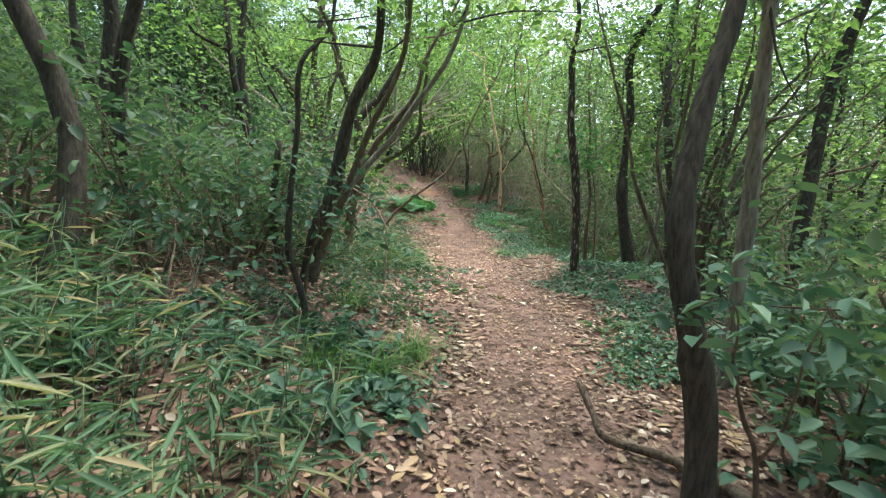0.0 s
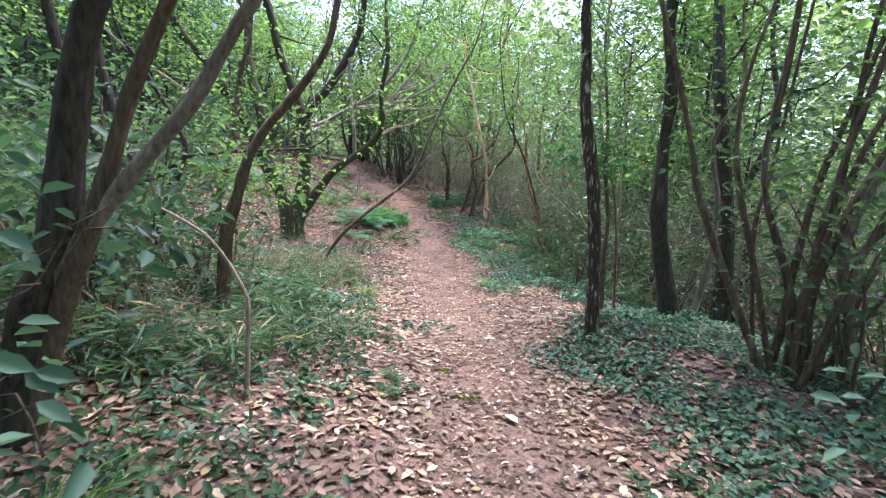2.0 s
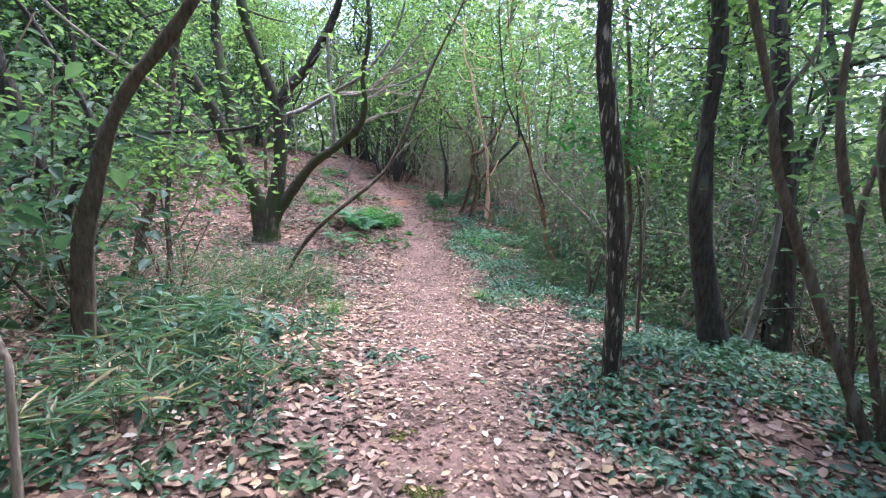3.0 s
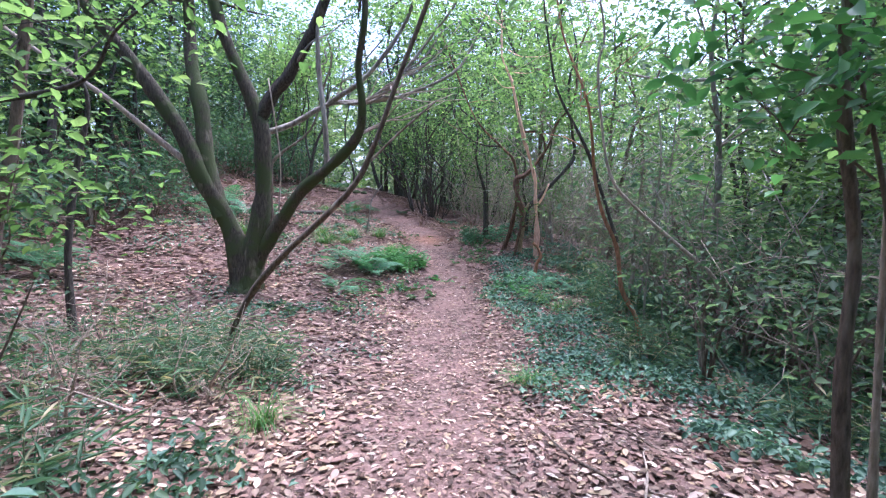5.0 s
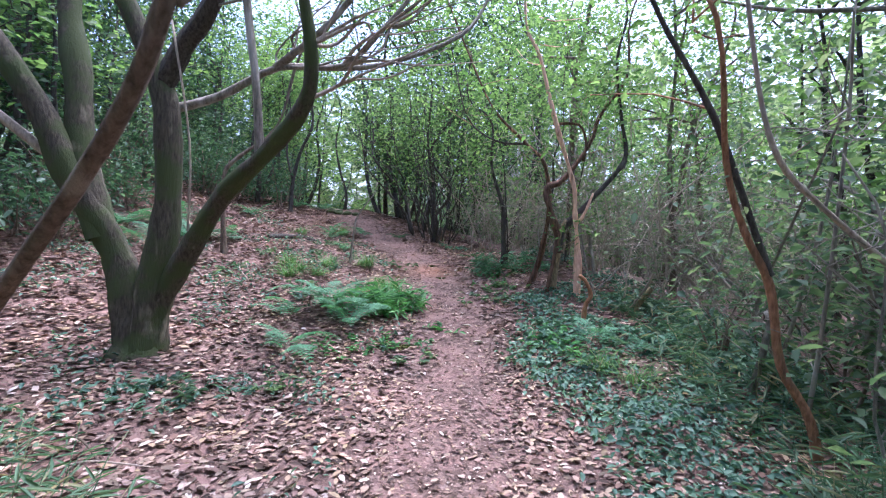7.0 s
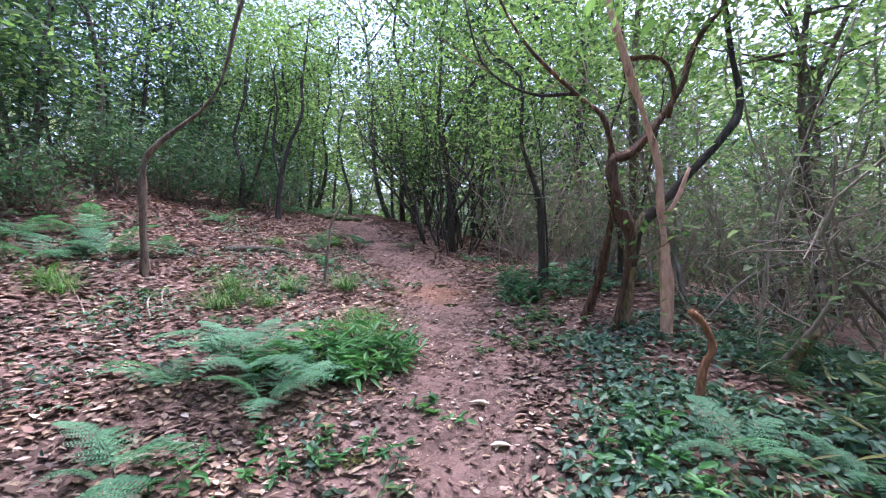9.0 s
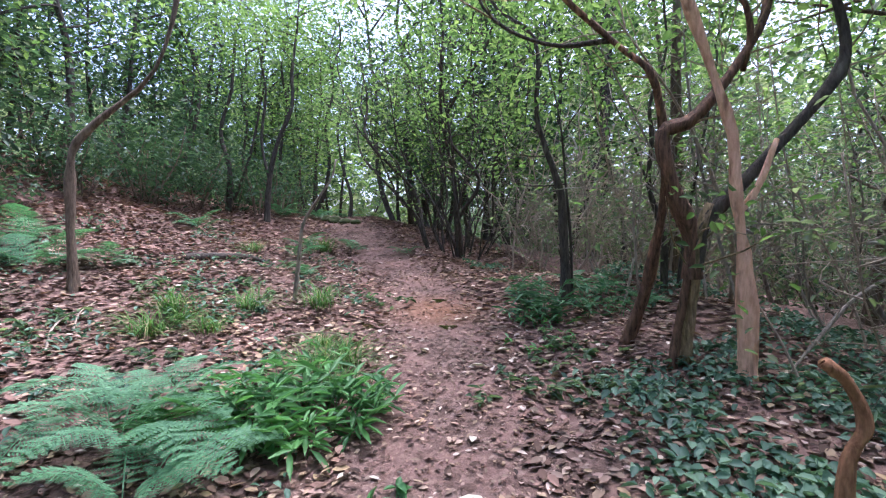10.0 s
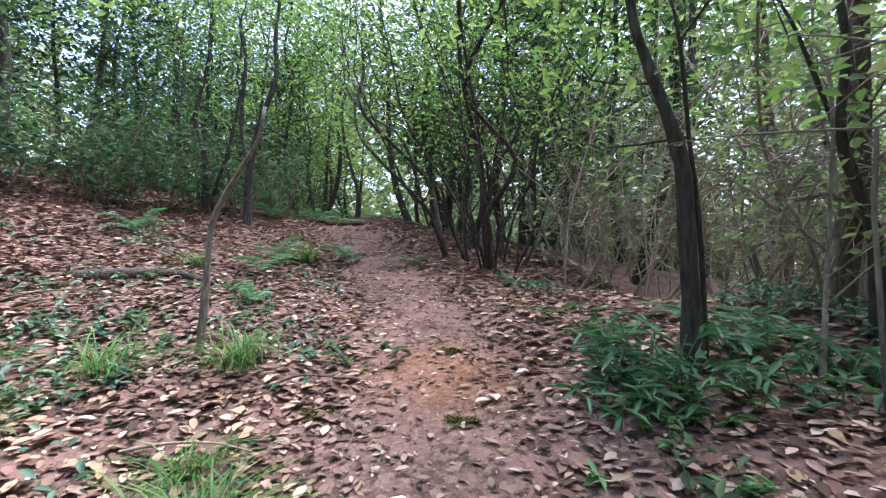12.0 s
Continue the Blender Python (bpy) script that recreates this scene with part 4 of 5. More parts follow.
scatter([shrub("shrub", "leafy shrub with broad light leaves beside the trail", 64, 1.1, LEAF_SHRUB, 300, 0.085)], [(2.4, 1.3), (2.9, 1.2), (3.3, 2.4), (3.1, 0.4), (3.7, 3.4), (2.7, 2.1), (2.2, 0.6), (-2.6, 4.6), (-2.4, 5.6), (-3.2, 3.8), (-2.9, 6.6), (-3.6, 5.0), (-2.7, 7.6), (-3.8, 6.4), (4.3, 9.6), (3.9, 10.6), (4.6, 12.9), (4.0, 13.9)], rng, 0.8, 1.25)
scatter([shrub("shrub", "broad-leaved dark shrub crowding the lower trail edge", 72, 1.0, LEAF_IVY, 240, 0.13)], [(1.95, 1.1), (2.5, 1.7), (2.9, 2.6), (2.2, 0.5), (3.1, 3.3)], rng, 0.75, 1.0)
scatter([shrub("shrub", "dark broad-leaved evergreen shrub on the slope", 70, 1.3, LEAF_DARK, 420, 0.11)], [(-6.0, 15.2), (-6.3, 16.2), (-5.9, 14.2), (-6.6, 17.2), (-6.4, 13.4), (-7.0, 18.3), (-6.5, 19.5), (-6.2, 20.8), (-7.0, 22.0), (-5.4, 11.4), (-4.9, 10.6), (-6.2, 12.4), (-6.0, 17.6), (-5.6, 15.5), (-6.3, 20.6), (-6.9, 19.4), (-5.6, 22.6), (-7.3, 21.3), (-6.5, 23.4), (-5.0, 23.6), (-7.8, 20.0), (-6.0, 21.8), (-7.6, 22.8), (-4.9, 22.4), (-1.9, 5.2), (-2.1, 6.2), (-2.2, 4.2), (-1.85, 6.9), (-2.6, 3.0)], rng, 0.8, 1.3)


# ---- undergrowth ----
def strip(line, wide, rng):
    """A narrow blade along a line."""
    line = np.asarray(line)
    way = line[-1] - line[0]
    s = np.cross(way, (0, 0, 1))
    s = s / (np.linalg.norm(s) + 1e-9)
    w = wide * np.sin(np.linspace(0.35, math.pi, len(line)))[:, None]
    v = np.stack([line - s * w / 2, line + s * w / 2], 1).reshape(-1, 3)
    return v, np.array([[2 * i, 2 * i + 1, 2 * i + 3, 2 * i + 2] for i in range(len(line) - 1)])


def grass_tuft(label, seed, blades, length):
    rng = np.random.default_rng(seed)
    out = []
    for _ in range(blades):
        a, l = rng.uniform(0, 6.283), length * rng.uniform(0.45, 1.15)
        d = np.array([math.cos(a), math.sin(a), 0])
        f = np.array([*(rng.normal(0, 0.07, 2)), -0.02])
        lean = rng.uniform(0.4, 1.15)
        s = np.linspace(0, 1, 5)[:, None]
        out.append(strip(f + d * lean * l * s**1.4 + np.array([0, 0, 1]) * l * (s - (0.35 + 0.45 * lean) * s**2.2), 0.008 * rng.uniform(0.7, 1.3), rng))
    ob = part("grass_tuft", mesh_of("grass_tuft", *join(out)), LEAF_GRASS)
    return tagged(ob, label, "grass", "grass tufts along the trail")


def frond_mesh(seed, length):
    """A fern frond: an arching stalk with pairs of narrow leaflets, themselves toothed by gaps."""
    rng = np.random.default_rng(seed)
    s = np.linspace(0, 1, 30)
    line = np.stack([length * 0.85 * s, 0 * s, length * (0.62 * s - 0.55 * s**2.2)], -1)
    pos, way, long, stalks = [], [], [], [(line, 0.007)]
    for i in range(5, 30, 2):
        reach = length * 0.36 * (1.03 - (i - 5) / 25) ** 0.85 * min(1.0, (i - 2) / 6)
        for side in (-1, 1):
            d = np.array([0.45, side, -0.2]) + rng.normal(0, 0.06, 3)
            d /= np.linalg.norm(d)
            e = np.cross((0, 0, 1), d)
            stalks.append((np.array([line[i], line[i] + d * reach * 0.5, line[i] + d * reach]), 0.004))
            for k in range(9):
                q, l = line[i] + d * reach * (k + 0.6) / 9.4, length * 0.062 * (1.1 - 0.085 * k) * (0.55 + 0.45 * reach / (length * 0.36))
                for turn in (-1, 1):
                    pos.append(q), way.append(d * 0.5 + e * turn), long.append(l)
    n = len(pos)
    v, f = leaf_arrays(np.array(pos), np.array(long), rng, wide=0.4, tilt=0.1, fold=0.2, way=np.array(way), plain=True)
    bits = [strip(l, w, rng) for l, w in stalks]
    bits = [(q, np.vstack([g[:, :3], g[:, [0, 2, 3]]])) for q, g in bits]
    pieces = bits + [(v, f)]
    return mesh_of("frond", *join(pieces))


FRONDS = [frond_mesh(s, l) for s, l in ((70, 0.62), (71, 0.75), (72, 0.5))]


def fern(x, y, label, seed, count, scale=1.0, lift=0.0):
    rng = np.random.default_rng(seed)
    root = thing("fern", x, y, label, "fern", "ferns beside the trail")
    for k in range(count):
        ob = part("frond", FRONDS[int(rng.integers(3))], LEAF_FERN, root)
        s = scale * rng.uniform(0.75, 1.2)
        ob.matrix_basis = pose(rng.normal(0, 0.04), rng.normal(0, 0.04), lift, rng.normal(0, 10), rng.uniform(-32, 2), 360 * k / count + rng.uniform(-25, 25)) @ Matrix.Scale(s, 4)
    return root


def leafy_clump(x, y, label, seed, count, wide, high, leaf, size, aspect=0.22, name="leafy_clump"):
    """A low plant: thin stalks, each with long pointed leaves round it."""
    rng = np.random.default_rng(seed)
    root = thing(name, x, y, label, "plant", "low plants beside the trail")
    stalks, pos, way = [], [], []
    for _ in range(count):
        a, r = rng.uniform(0, 6.283), wide * math.sqrt(rng.uniform(0, 1))
        f = np.array([r * math.cos(a), r * math.sin(a), 0.0])
        f[2] = at(x + f[0], y + f[1]) - root.location.z - 0.02
        top = f + np.array([rng.normal(0, 0.1) + f[0] * 0.3, rng.normal(0, 0.1) + f[1] * 0.3, high * rng.uniform(0.3, 1.35) * (1.05 - 0.4 * r / wide)])
        stalks.append(tube([f, (f + top) / 2, top], 0.004, 0.002, rng, 4, 1))
        for k in range(7):
            t = rng.uniform(0.35, 1)
            b = rng.uniform(0, 6.283)
            pos.append(f + (top - f) * t)
            way.append((math.cos(b), math.sin(b), rng.uniform(-0.5, 0.7)))
    part("stalk_tuft", mesh_of("stalk_tuft", *join(stalks)), leaf, root)
    leafy("foliage", np.array(pos), rng.uniform(0.7, 1.3, len(pos)) * size, leaf, root, rng, wide=aspect, tilt=0.35, way=np.array(way))
    return root


fern(-0.8, 14.75, "wide green fern beside the trail", 80, 7, 1.5, 0.14)
fern(-0.45, 14.45, "bright fern with drooping fronds at the trail edge", 81, 7, 1.35, 0.1)
fern(-0.95, 15.05, "blue-green fern behind the others", 82, 5, 1.35, 0.12)
fern(-0.9, 13.65, "low blue-green fern spreading over the litter", 84, 6, 0.95)
fern(2.75, 14.25, "soft green fern among creepers", 85, 6, 0.8)
fern(-1.3, 14.5, "low fern with frayed fronds", 83, 4, 1.0)
for n, (x, y, s) in enumerate(((-4.2, 16.9, 1.2), (-4.7, 16.4, 1.3), (-4.9, 17.3, 1.1), (-3.9, 17.5, 0.9), (-5.4, 16.7, 1.2), (-2.4, 19.6, 0.7), (-1.7, 18.6, 0.6), (1.45, 18.35, 0.5), (2.1, 18.0, 0.5), (1.9, 18.6, 0.55), (2.6, 17.8, 0.5), (2.3, 18.4, 0.55), (-3.9, 23.6, 1.0), (-4.6, 23.0, 1.0), (-3.6, 25.0, 1.0), (3.3, 14.1, 0.7), (-6.6, 14.8, 1.2), (-6.9, 15.8, 1.2), (-4.5, 19.9, 1.0), (-2.6, 20.3, 0.8), (-5.0, 12.2, 1.2), (-5.4, 12.6, 1.1), (-0.85, 20.8, 0.6), (-1.9, 21.0, 0.7))):
    fern(x, y, "green fern with arching fronds", 90 + n, 7, s)
leafy_clump(-0.05, 15.4, "lush bright green clump of pointed leaves at the trail edge", 110, 75, 0.4, 0.4, LEAF_LUSH, 0.16, 0.22)
leafy_clump(-0.55, 15.2, "low green clump of pointed leaves between ferns", 118, 36, 0.32, 0.26, LEAF_LUSH, 0.15, 0.22)
leafy_clump(-1.15, 6.75, "low plant with broad blue-green leaves", 115, 22, 0.4, 0.45, LEAF_IVY, 0.13, 0.55, "broad_leaved_plant")
leafy_clump(-0.7, 7.1, "low plant with broad blue-green leaves", 116, 16, 0.3, 0.38, LEAF_IVY, 0.12, 0.55, "broad_leaved_plant")
leafy_clump(-0.85, 2.75, "seedling with broad toothed leaves at a sapling foot", 117, 12, 0.22, 0.3, LEAF_IVY, 0.1, 0.55, "broad_leaved_plant")
leafy_clump(1.45, 17.5, "dark green leafy clump at the foot of a slim tree", 111, 44, 0.26, 0.4, LEAF_SEDGE, 0.13, 0.2)
leafy_clump(2.2, 17.75, "low dark leafy plants under the trees", 119, 40, 0.42, 0.3, LEAF_SEDGE, 0.1, 0.3)
leafy_clump(1.55, 17.05, "fresh green seedlings with pointed leaves", 109, 16, 0.32, 0.13, LEAF_LUSH, 0.075, 0.34, "seedling_patch")
for n, (x, y) in enumerate(((-0.95, 1.5), (-1.4, 1.9), (-0.6, 1.75), (-1.9, 2.3), (-0.75, 2.4), (-2.3, 1.4))):
    leafy_clump(x, y, "low plants with broad blue-green leaves on the bank", 240 + n, 13, 0.28, 0.3, LEAF_IVY, 0.11, 0.5, "broad_leaved_plant")
for n, (x, y, w) in enumerate(((3.75, 12.7, 0.5), (3.4, 13.6, 0.35), (3.95, 11.9, 0.5), (3.6, 15.3, 0.35), (3.9, 14.4, 0.4))):
    leafy_clump(x, y, "arching bamboo grass on the lower side of the trail", 260 + n, int(80 * w), w, 0.42, LEAF_BAMBOO, 0.17, 0.12, "bamboo_grass")
for n, (x, y) in enumerate(((-0.23, 13.9), (0.3, 14.1), (-0.55, 13.75), (-1.8, 12.45), (-1.5, 12.2), (-1.1, 12.6), (-2.0, 12.0), (-1.6, 16.9), (-2.3, 17.5), (-1.3, 18.3), (-0.9, 15.9), (-1.6, 15.2), (0.6, 7.4), (-0.3, 8.2))):
    leafy_clump(x, y, "small blue-green seedlings in the leaf litter", 280 + n, 12, 0.24, 0.15, LEAF_LUSH if n < 3 else LEAF_IVY, 0.075, 0.42, "seedling_patch")
leafy_clump(0.77, 14.75, "bright green seedling on the trail edge", 108, 5, 0.08, 0.1, LEAF_LUSH, 0.09, 0.5, "seedling_patch")
leafy_clump(2.3, 14.2, "bright green seedlings among creepers", 107, 16, 0.3, 0.2, LEAF_LUSH, 0.1, 0.4, "seedling_patch")
leafy_clump(-0.85, 9.8, "pale green bamboo grass bulging beside the trail", 106, 110, 0.5, 0.5, LEAF_BAMBOO, 0.12, 0.13, "bamboo_grass")
leafy_clump(-1.5, 9.75, "pale green bamboo grass with dry stalks", 105, 90, 0.55, 0.4, LEAF_BAMBOO, 0.12, 0.13, "bamboo_grass")
leafy_clump(-1.1, 10.2, "dusty green bamboo grass at the foot of a leaning tree", 112, 95, 0.6, 0.6, LEAF_BAMBOO, 0.13, 0.13, "bamboo_grass")
leafy_clump(-2.1, 10.5, "dusty green bamboo grass on the bank", 113, 70, 0.8, 0.45, LEAF_BAMBOO, 0.13, 0.13, "bamboo_grass")
leafy_clump(-2.0, 9.2, "dusty green bamboo grass with dry stalks", 114, 60, 0.8, 0.45, LEAF_BAMBOO, 0.14, 0.13, "bamboo_grass")
for n, (x, y, w) in enumerate(((-1.9, 1.0, 0.7), (-2.5, 0.4, 0.8), (-2.9, 1.5, 0.8), (-3.4, 0.6, 0.9), (-1.35, 0.25, 0.4), (-1.0, 0.9, 0.3), (-3.7, 1.6, 0.8), (4.3, 9.2, 0.4), (3.45, 11.1, 0.35), (-0.8, 5.7, 0.35), (-1.15, 5.0, 0.35), (-1.6, 4.6, 0.35), (-0.55, 6.3, 0.25), (-0.9, 7.8, 0.3), (-1.5, 7.0, 0.35), (-0.85, 6.8, 0.3))):
    leafy_clump(x, y, "tangled bamboo grass with long narrow leaves", 120 + n, int(115 * w), w, 0.85 if y < 4 else 0.5, LEAF_BAMBOO, 0.155, 0.12, "bamboo_grass")
for n, (x, y) in enumerate(((-0.35, 3.9), (-0.2, 5.0), (0.2, 5.4), (-0.6, 5.9), (-0.1, 6.6), (1.9, 3.2), (2.1, 4.2), (1.3, 16.0), (1.2, 18.6), (1.75, 15.9), (1.5, 16.6), (1.9, 16.6), (-1.5, 15.7), (-1.9, 17.6), (-2.7, 17.2), (-2.0, 18.8), (-3.0, 16.0), (-0.35, 17.9), (0.5, 13.9), (-0.7, 12.9), (-1.5, 12.4))):
    leafy_clump(x, y, "small green seedlings in the leaf litter", 140 + n, 9, 0.25, 0.14, LEAF_SHRUB, 0.09, 0.45, "seedling_patch")

rng = np.random.default_rng(160)
kinds = [grass_tuft("tuft of long arching green grass", 161, 130, 0.62), grass_tuft("tuft of green and straw-coloured grass", 162, 110, 0.55)]
scatter(kinds, [(-0.3, 2.8), (-0.97, 3.5), (-0.35, 16.05), (-1.9, 16.5), (-0.95, 17.5), (-0.5, 16.6), (-2.2, 16.7), (-3.7, 15.8), (-4.0, 15.9), (2.0, 10.5), (-0.2, 9.0), (-1.6, 17.1), (-2.4, 20.6), (2.9, 13.3), (-0.6, 2.2), (-1.0, 2.2), (-0.05, 15.85), (2.6, 13.6), (-2.0, 16.2), (-1.55, 16.4), (-0.2, 16.3), (-3.0, 19.3)], rng, 0.75, 1.15)

# creepers covering the lower side of the trail
rng = np.random.default_rng(170)
cx, cy = rng.uniform(-0.6, 5.5, 120000), rng.uniform(2.5, 20.5, 120000)
cu = cx - trail_x(cy)
edge = 1.0 + 0.25 * np.sin(cy * 1.7) + 0.3 * np.exp(-(((cy - 9.3) / 0.9) ** 2))
ragged = 0.3 * rng.normal(0, 1, len(cx)) + 0.25 * np.sin(5.1 * cx)
patchy = np.sin(2.1 * cx + 1.7 * np.sin(1.3 * cy)) * np.sin(1.9 * cy + 0.7) + 0.5 * np.sin(5.3 * cx) * np.sin(4.7 * cy)
keep = (cu > edge + 0.16 * rng.normal(0, 1, len(cx))) & (cu < 4.6) & (patchy > -0.6 + 0.3 * rng.normal(0, 1, len(cx))) & ~((cy > 7.4 + ragged) & (cy < 10.1 + ragged) & (cu < 2.2 + 0.35 * np.sin(4 * cy) + 0.4 * ragged)) & ((cy < 16.3) | (patchy > 0.35) & (cu > 1.35) & (rng.uniform(0, 1, len(cx)) > 0.45))
cx, cy = cx[keep][:34000], cy[keep][:34000]
mound = np.clip(patchy[keep][:34000], 0, 1.2) * 0.09
pos = np.stack([cx, cy, ground(cx, cy) + 0.02 + mound * rng.uniform(0.2, 1.3, len(cx)) + rng.uniform(0, 0.05, len(cx))], -1)
tagged(leafy("creeper_groundcover", pos, rng.uniform(0.04, 0.085, len(pos)) * np.where((cy > 13.5) & (cy < 15.9), 1.2, 1.0), LEAF_IVY, None, rng, wide=0.62, tilt=0.45), "dense blue-green creeper leaves covering the bank", "ground cover", kind="stuff")

# sparse seedlings and creepers on the upper side
cx, cy = rng.uniform(-5.5, 1.0, 30000), rng.uniform(0.5, 20, 30000)
cu = cx - trail_x(cy)
patchy = np.sin(2.6 * cx + 1.1 * np.sin(1.9 * cy)) * np.sin(2.3 * cy + 0.3) + 0.4 * rng.normal(0, 1, len(cx))
keep = (cu < -0.75) & (patchy > np.where(cy < 8, 0.25, np.where((cy > 14.5) & (cy < 18), 0.35, 0.7)))
cx, cy = cx[keep][:13000], cy[keep][:13000]
pos = np.stack([cx, cy, ground(cx, cy) + rng.uniform(0.02, 0.12, len(cx))], -1)
tagged(leafy("seedling_groundcover", pos, rng.uniform(0.04, 0.09, len(pos)), LEAF_IVY, None, rng, wide=0.5, tilt=0.45), "scattered small green leaves among the litter", "ground cover", kind="stuff")

cx, cy = rng.uniform(-5.0, 0.2, 26000), rng.uniform(1.0, 8.6, 26000)
cu = cx - trail_x(cy)
patchy = np.sin(3.3 * cx + 1.4 * np.sin(2.1 * cy)) * np.sin(2.9 * cy) + 0.5 * rng.normal(0, 1, len(cx))
keep = (cu < -1.15) & (patchy > 0.3)
cx, cy = cx[keep][:8000], cy[keep][:8000]
pos = np.stack([cx, cy, ground(cx, cy) + rng.uniform(0.02, 0.2, len(cx))], -1)
tagged(leafy("bank_groundcover", pos, rng.uniform(0.04, 0.1, len(pos)), LEAF_DARK, None, rng, wide=0.45, tilt=0.45), "dark green low leaves covering the upper bank", "ground cover", kind="stuff")

# ---- leaf litter ----
rng = np.random.default_rng(180)
lx, ly = rng.uniform(-6.6, 4.4, 170000), rng.uniform(-1.5, 25, 170000)
lu = lx - trail_x(ly)
worn = np.exp(-((lu / 0.5) ** 2)) * np.where(ly > 13, 0.72, 0.45)
keep = (rng.uniform(0, 1, len(lx)) > worn) & (lu < 3.8)
lx, ly, lu = lx[keep], ly[keep], lu[keep]
pos = np.stack([lx, ly, ground(lx, ly) + rng.uniform(0.004, 0.03, len(lx))], -1)
size = rng.uniform(0.035, 0.11, len(lx)) * np.where(np.abs(lu) < 0.5, 0.7, 1.0)
near = np.abs(lu) < 2.3
turn = rng.uniform(0, 2 * math.pi, len(lx))
way = np.stack([np.cos(turn), np.sin(turn), rng.normal(0.03, 0.13, len(lx))], -1)
words = "brown and pinkish dry leaves strewn over the ground"
tagged(leafy("leaf_litter", pos[near], size[near], LEAF_DEAD, None, rng, wide=0.5, tilt=0.2, fold=0.06, way=way[near]), words, "leaf litter", kind="stuff")
tagged(leafy("leaf_litter", pos[~near], size[~near] * 1.15, LEAF_DEAD, None, rng, wide=0.5, tilt=0.22, fold=0.08, plain=True, way=way[~near]), words, "leaf litter", kind="stuff")
rng = np.random.default_rng(182)
fx, fy = rng.uniform(-11, -6.6, 24000), rng.uniform(10, 27, 24000)
tagged(leafy("leaf_litter", np.stack([fx, fy, ground(fx, fy) + rng.uniform(0.004, 0.03, len(fx))], -1), rng.uniform(0.06, 0.13, len(fx)), LEAF_DEAD, None, rng, wide=0.5, tilt=0.2, droop=0.0, fold=0.08, plain=True), words, "leaf litter", kind="stuff")
rng = np.random.default_rng(181)
sx, sy = rng.uniform(-3.2, 4.0, 60000), rng.uniform(0.5, 22.5, 60000)
keep = np.abs(sx - trail_x(sy)) < 2.4
sx, sy = sx[keep], sy[keep]
pos = np.stack([sx, sy, ground(sx, sy) + rng.uniform(0.002, 0.012, len(sx))], -1)
tagged(leafy("leaf_crumbs", pos, rng.uniform(0.012, 0.042, len(sx)), LEAF_DEAD, None, rng, wide=0.42, tilt=0.3, droop=0.0, plain=True), "broken bits of dry leaf and bark on the trail", "leaf litter", kind="stuff")

# a few large pale leaves that lie singly on the trail
PALE_LEAF = foliage("pale_dead_leaf", ((0.0, (0.5, 0.42, 0.34)), (1.0, (0.62, 0.55, 0.48))), glow=0.1, rough=0.6)
for n, (x, y, l, a) in enumerate(((1.04, 15.32, 0.1, 90), (1.2, 14.34, 0.16, 10), (1.34, 6.98, 0.15, 5), (1.38, 5.73, 0.1, 80), (1.22, 4.87, 0.15, 120), (0.6, 17.4, 0.12, 40), (0.9, 16.34, 0.15, 0), (1.1, 16.7, 0.13, 20), (0.36, 14.91, 0.1, 60), (1.18, 14.82, 0.17, 170), (0.72, 17.42, 0.13, 110), (0.78, 17.82, 0.12, 30), (0.5, 16.6, 0.12, 150), (0.2, 16.4, 0.13, 75))):
    v, f = leaf_arrays(np.zeros((1, 3)), np.array([l]), np.random.default_rng(190 + n), wide=0.55, tilt=0.1, fold=0.15, way=np.array([[1.0, 0, 0.08]]))
    ob = tagged(part("fallen_leaf", mesh_of("fallen_leaf", v, f), PALE_LEAF), "large pale dry leaf lying on the trail", "leaf", "pale leaves on the trail")
    ob.matrix_basis = pose(x, y, at(x, y) + 0.03, 0, 0, a)


# ---- sticks and branches on the ground ----
def branch(name, label, mat, r0, r1, pts, seed):
    rng = np.random.default_rng(seed)
    p = np.array([(x, y, at(x, y) + h) for x, y, h in pts])
    ob = part(name, mesh_of(name, *tube(p - p[0], r0, r1, rng, 7, 4), True), mat)
    ob.location = p[0]
    return tagged(ob, label, "branch")


branch("fallen_branch", "forked brown branch lying half across the trail", BARK_BROWN, 0.04, 0.022, ((1.5, 0.9, 0.04), (1.32, 1.12, 0.07), (1.2, 1.4, 0.07), (0.93, 1.58, 0.08), (0.9, 1.75, 0.16), (0.85, 1.95, 0.3)), 200)
branch("fallen_stick", "thin pale dead stick in the leaf litter", WOOD_DEAD, 0.012, 0.006, ((-2.4, 15.6, 0.02), (-2.7, 15.9, 0.05), (-2.95, 16.3, 0.02)), 201)
branch("fallen_stick", "thin pale dead stick on the slope", WOOD_DEAD, 0.012, 0.006, ((-3.0, 15.2, 0.02), (-3.1, 15.5, 0.04), (-3.5, 15.8, 0.02)), 202)
branch("fallen_stick", "dry brown stick lying by the trail", BARK_BROWN, 0.012, 0.006, ((2.3, 8.6, 0.02), (2.1, 8.9, 0.03), (1.95, 9.4, 0.02)), 203)
branch("fallen_stick", "long dry stalk lying in the bamboo grass", WOOD_DEAD, 0.01, 0.005, ((-1.0, 8.7, 0.08), (-1.6, 8.8, 0.15), (-2.4, 8.7, 0.2)), 204)
branch("fallen_stick", "thin bent white twig leaning from the creepers", WOOD_DEAD, 0.01, 0.006, ((3.15, 16.0, 0.02), (3.08, 16.1, 0.25), (2.95, 16.15, 0.5)), 205)
branch("fallen_branch", "dark dead branch sagging over the slope", BARK_GREY, 0.025, 0.01, ((5.2, 15.2, 0.5), (4.5, 15.4, 0.9), (3.9, 15.6, 1.0), (3.4, 15.8, 1.0)), 206)

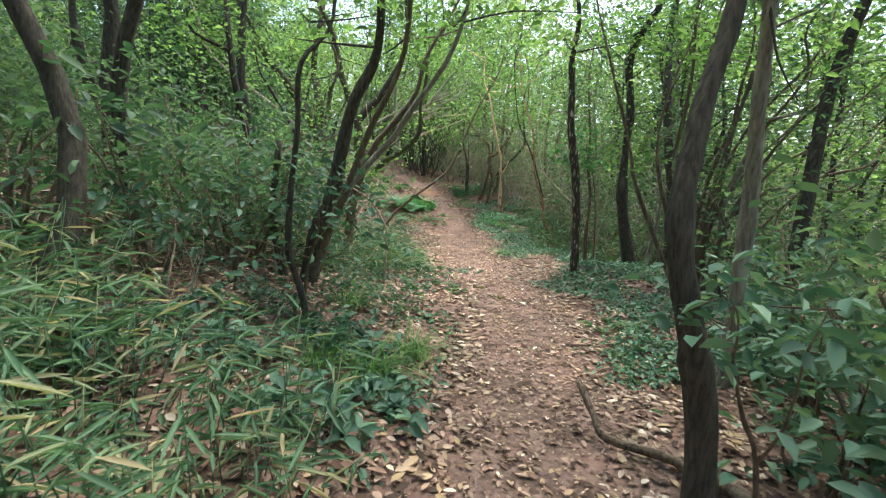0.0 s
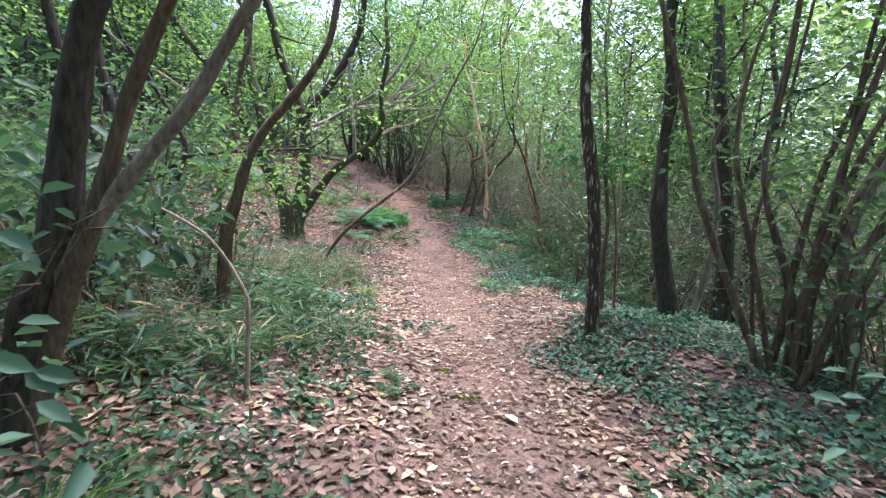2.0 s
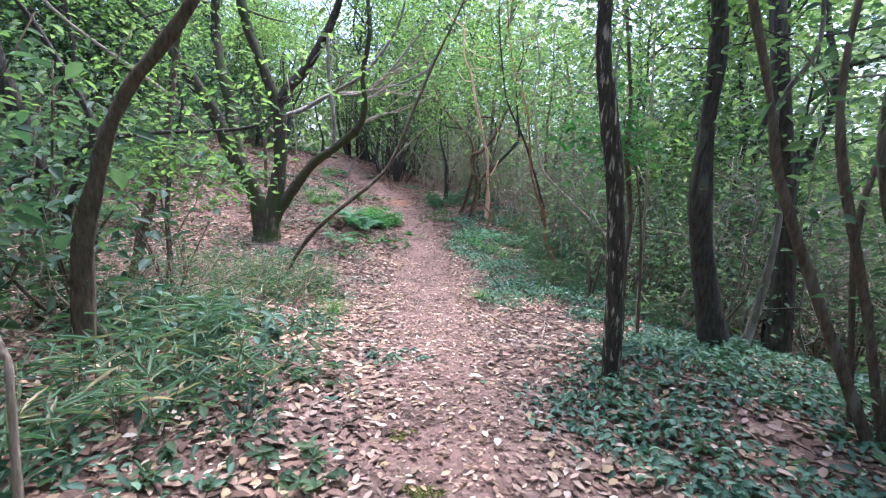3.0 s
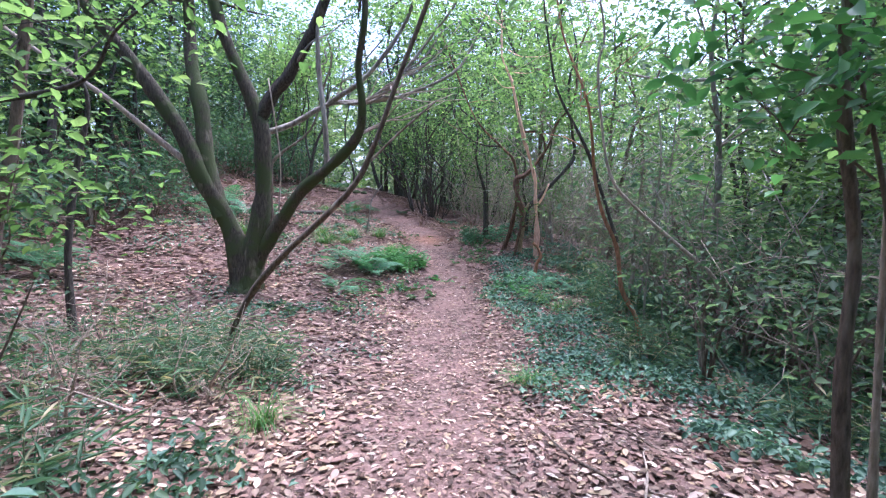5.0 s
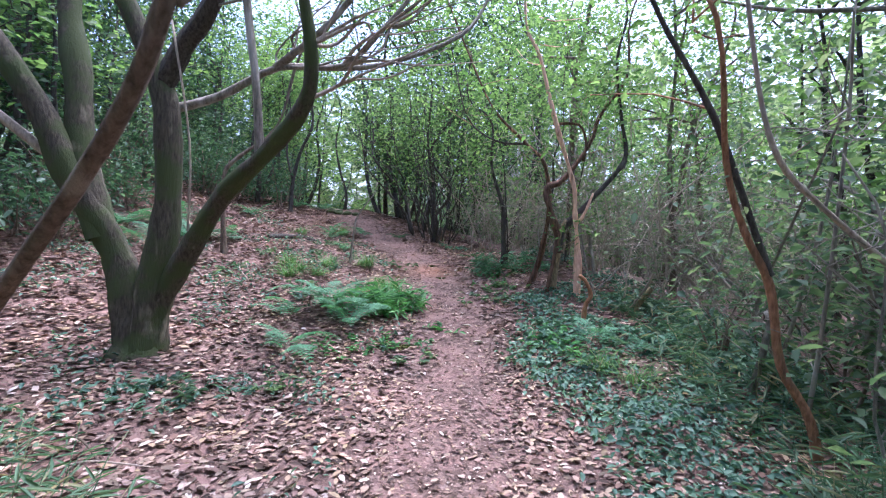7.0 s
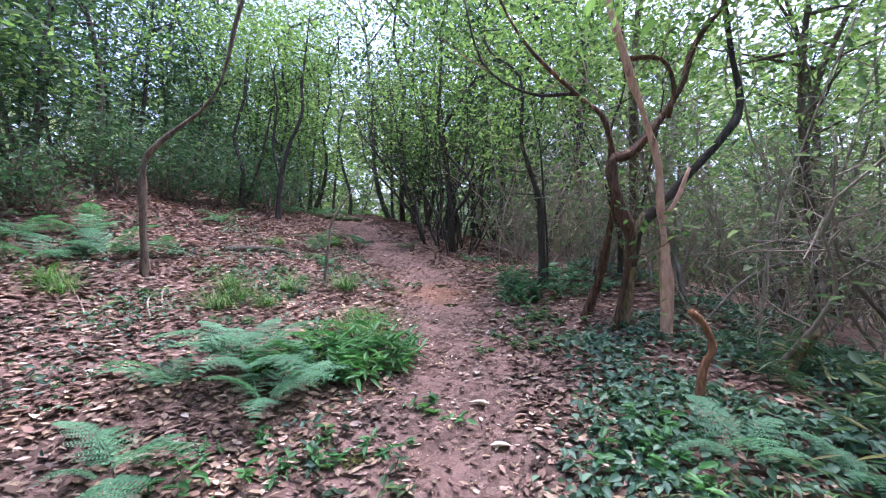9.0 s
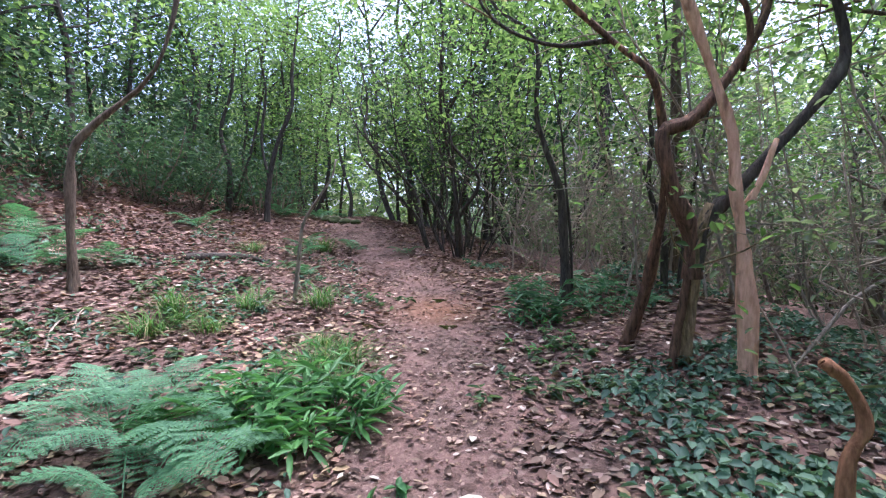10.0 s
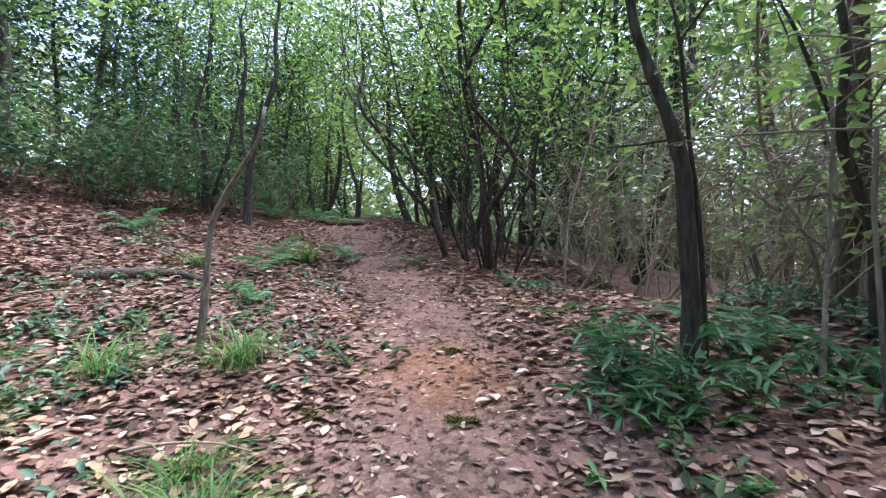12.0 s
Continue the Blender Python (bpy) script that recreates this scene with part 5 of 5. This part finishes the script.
for n, (x, y, a, l) in enumerate(((-1.1, 7.9, 150, 1.1), (-1.3, 8.4, 25, 0.9), (-1.0, 9.1, 140, 1.2), (-1.6, 9.4, 35, 0.8), (-1.9, 8.9, 60, 1.0), (-0.8, 8.6, 115, 0.7), (2.4, 8.3, 70, 0.6), (2.7, 8.9, 130, 0.7), (-1.4, 11.1, 20, 0.6), (-1.2, 11.3, 160, 0.5), (-2.6, 16.0, 125, 0.7), (-3.1, 17.3, 70, 0.8), (2.6, 7.6, 100, 0.8), (-0.6, 17.3, 30, 0.5), (-0.9, 16.6, 15, 0.6))):
    dx, dy = math.cos(radians(a)) * l, math.sin(radians(a)) * l
    branch("fallen_stick", "thin dry stick lying in the undergrowth", (WOOD_DEAD, BARK_BROWN)[n % 2], 0.009, 0.004, ((x, y, 0.03), (x + dx * 0.35, y + dy * 0.3, 0.1), (x + dx * 0.7, y + dy * 0.75, 0.08), (x + dx, y + dy, 0.04)), 300 + n)
branch("rotten_log", "dark rotten log half buried on the slope", BARK_DARK, 0.07, 0.04, ((-3.3, 18.2, 0.02), (-2.95, 18.5, 0.04), (-2.7, 18.8, 0.03), (-2.4, 18.9, 0.0)), 330)
branch("fallen_branch", "grey dead branch sagging over the creepers", BARK_GREY, 0.022, 0.008, ((5.0, 16.9, 0.7), (4.4, 16.8, 0.75), (3.8, 16.5, 0.55), (3.4, 16.3, 0.25), (3.1, 16.1, 0.02)), 331)

# moss cushions and stones
for n, (x, y, w) in enumerate(((0.05, 14.15, 0.2), (0.35, 14.1, 0.15), (0.55, 17.25, 0.1), (-0.26, 17.22, 0.14), (0.3, 18.1, 0.1), (0.9, 5.3, 0.15), (0.75, 5.9, 0.14))):
    rng = np.random.default_rng(210 + n)
    t = rng.uniform(0, 6.283, 500)
    r = w * np.sqrt(rng.uniform(0, 1, 500)) * (0.7 + 0.3 * np.sin(3 * t))
    px, py = x + r * np.cos(t), y + 0.7 * r * np.sin(t)
    tagged(leafy("moss_patch", np.stack([px, py, ground(px, py) + 0.004], -1), rng.uniform(0.012, 0.022, 500), MOSS_MAT, None, rng, wide=0.6, tilt=0.5, plain=True, droop=-0.3), "olive-green moss patch on the trodden earth", "moss", kind="stuff")
for n, (x, y, w) in enumerate(((-3.2, 23.0, 0.2), (-2.9, 22.9, 0.16), (-3.5, 23.2, 0.18), (-2.6, 22.8, 0.12))):
    rng = np.random.default_rng(220 + n)
    bm = bmesh.new()
    bmesh.ops.create_icosphere(bm, subdivisions=3, radius=w)
    for v in bm.verts:
        v.co *= 1 + 0.35 * noise.noise(v.co * 6 + Vector((n, 0, 0)))
        v.co.z *= 0.6
    me = bpy.data.meshes.new("stone")
    bm.to_mesh(me)
    bm.free()
    ob = tagged(part("stone", me, STONE_MAT), "mossy stone at the top of the trail", "stone", "stones at the crest")
    ob.location = (x, y, at(x, y) + w * 0.15)
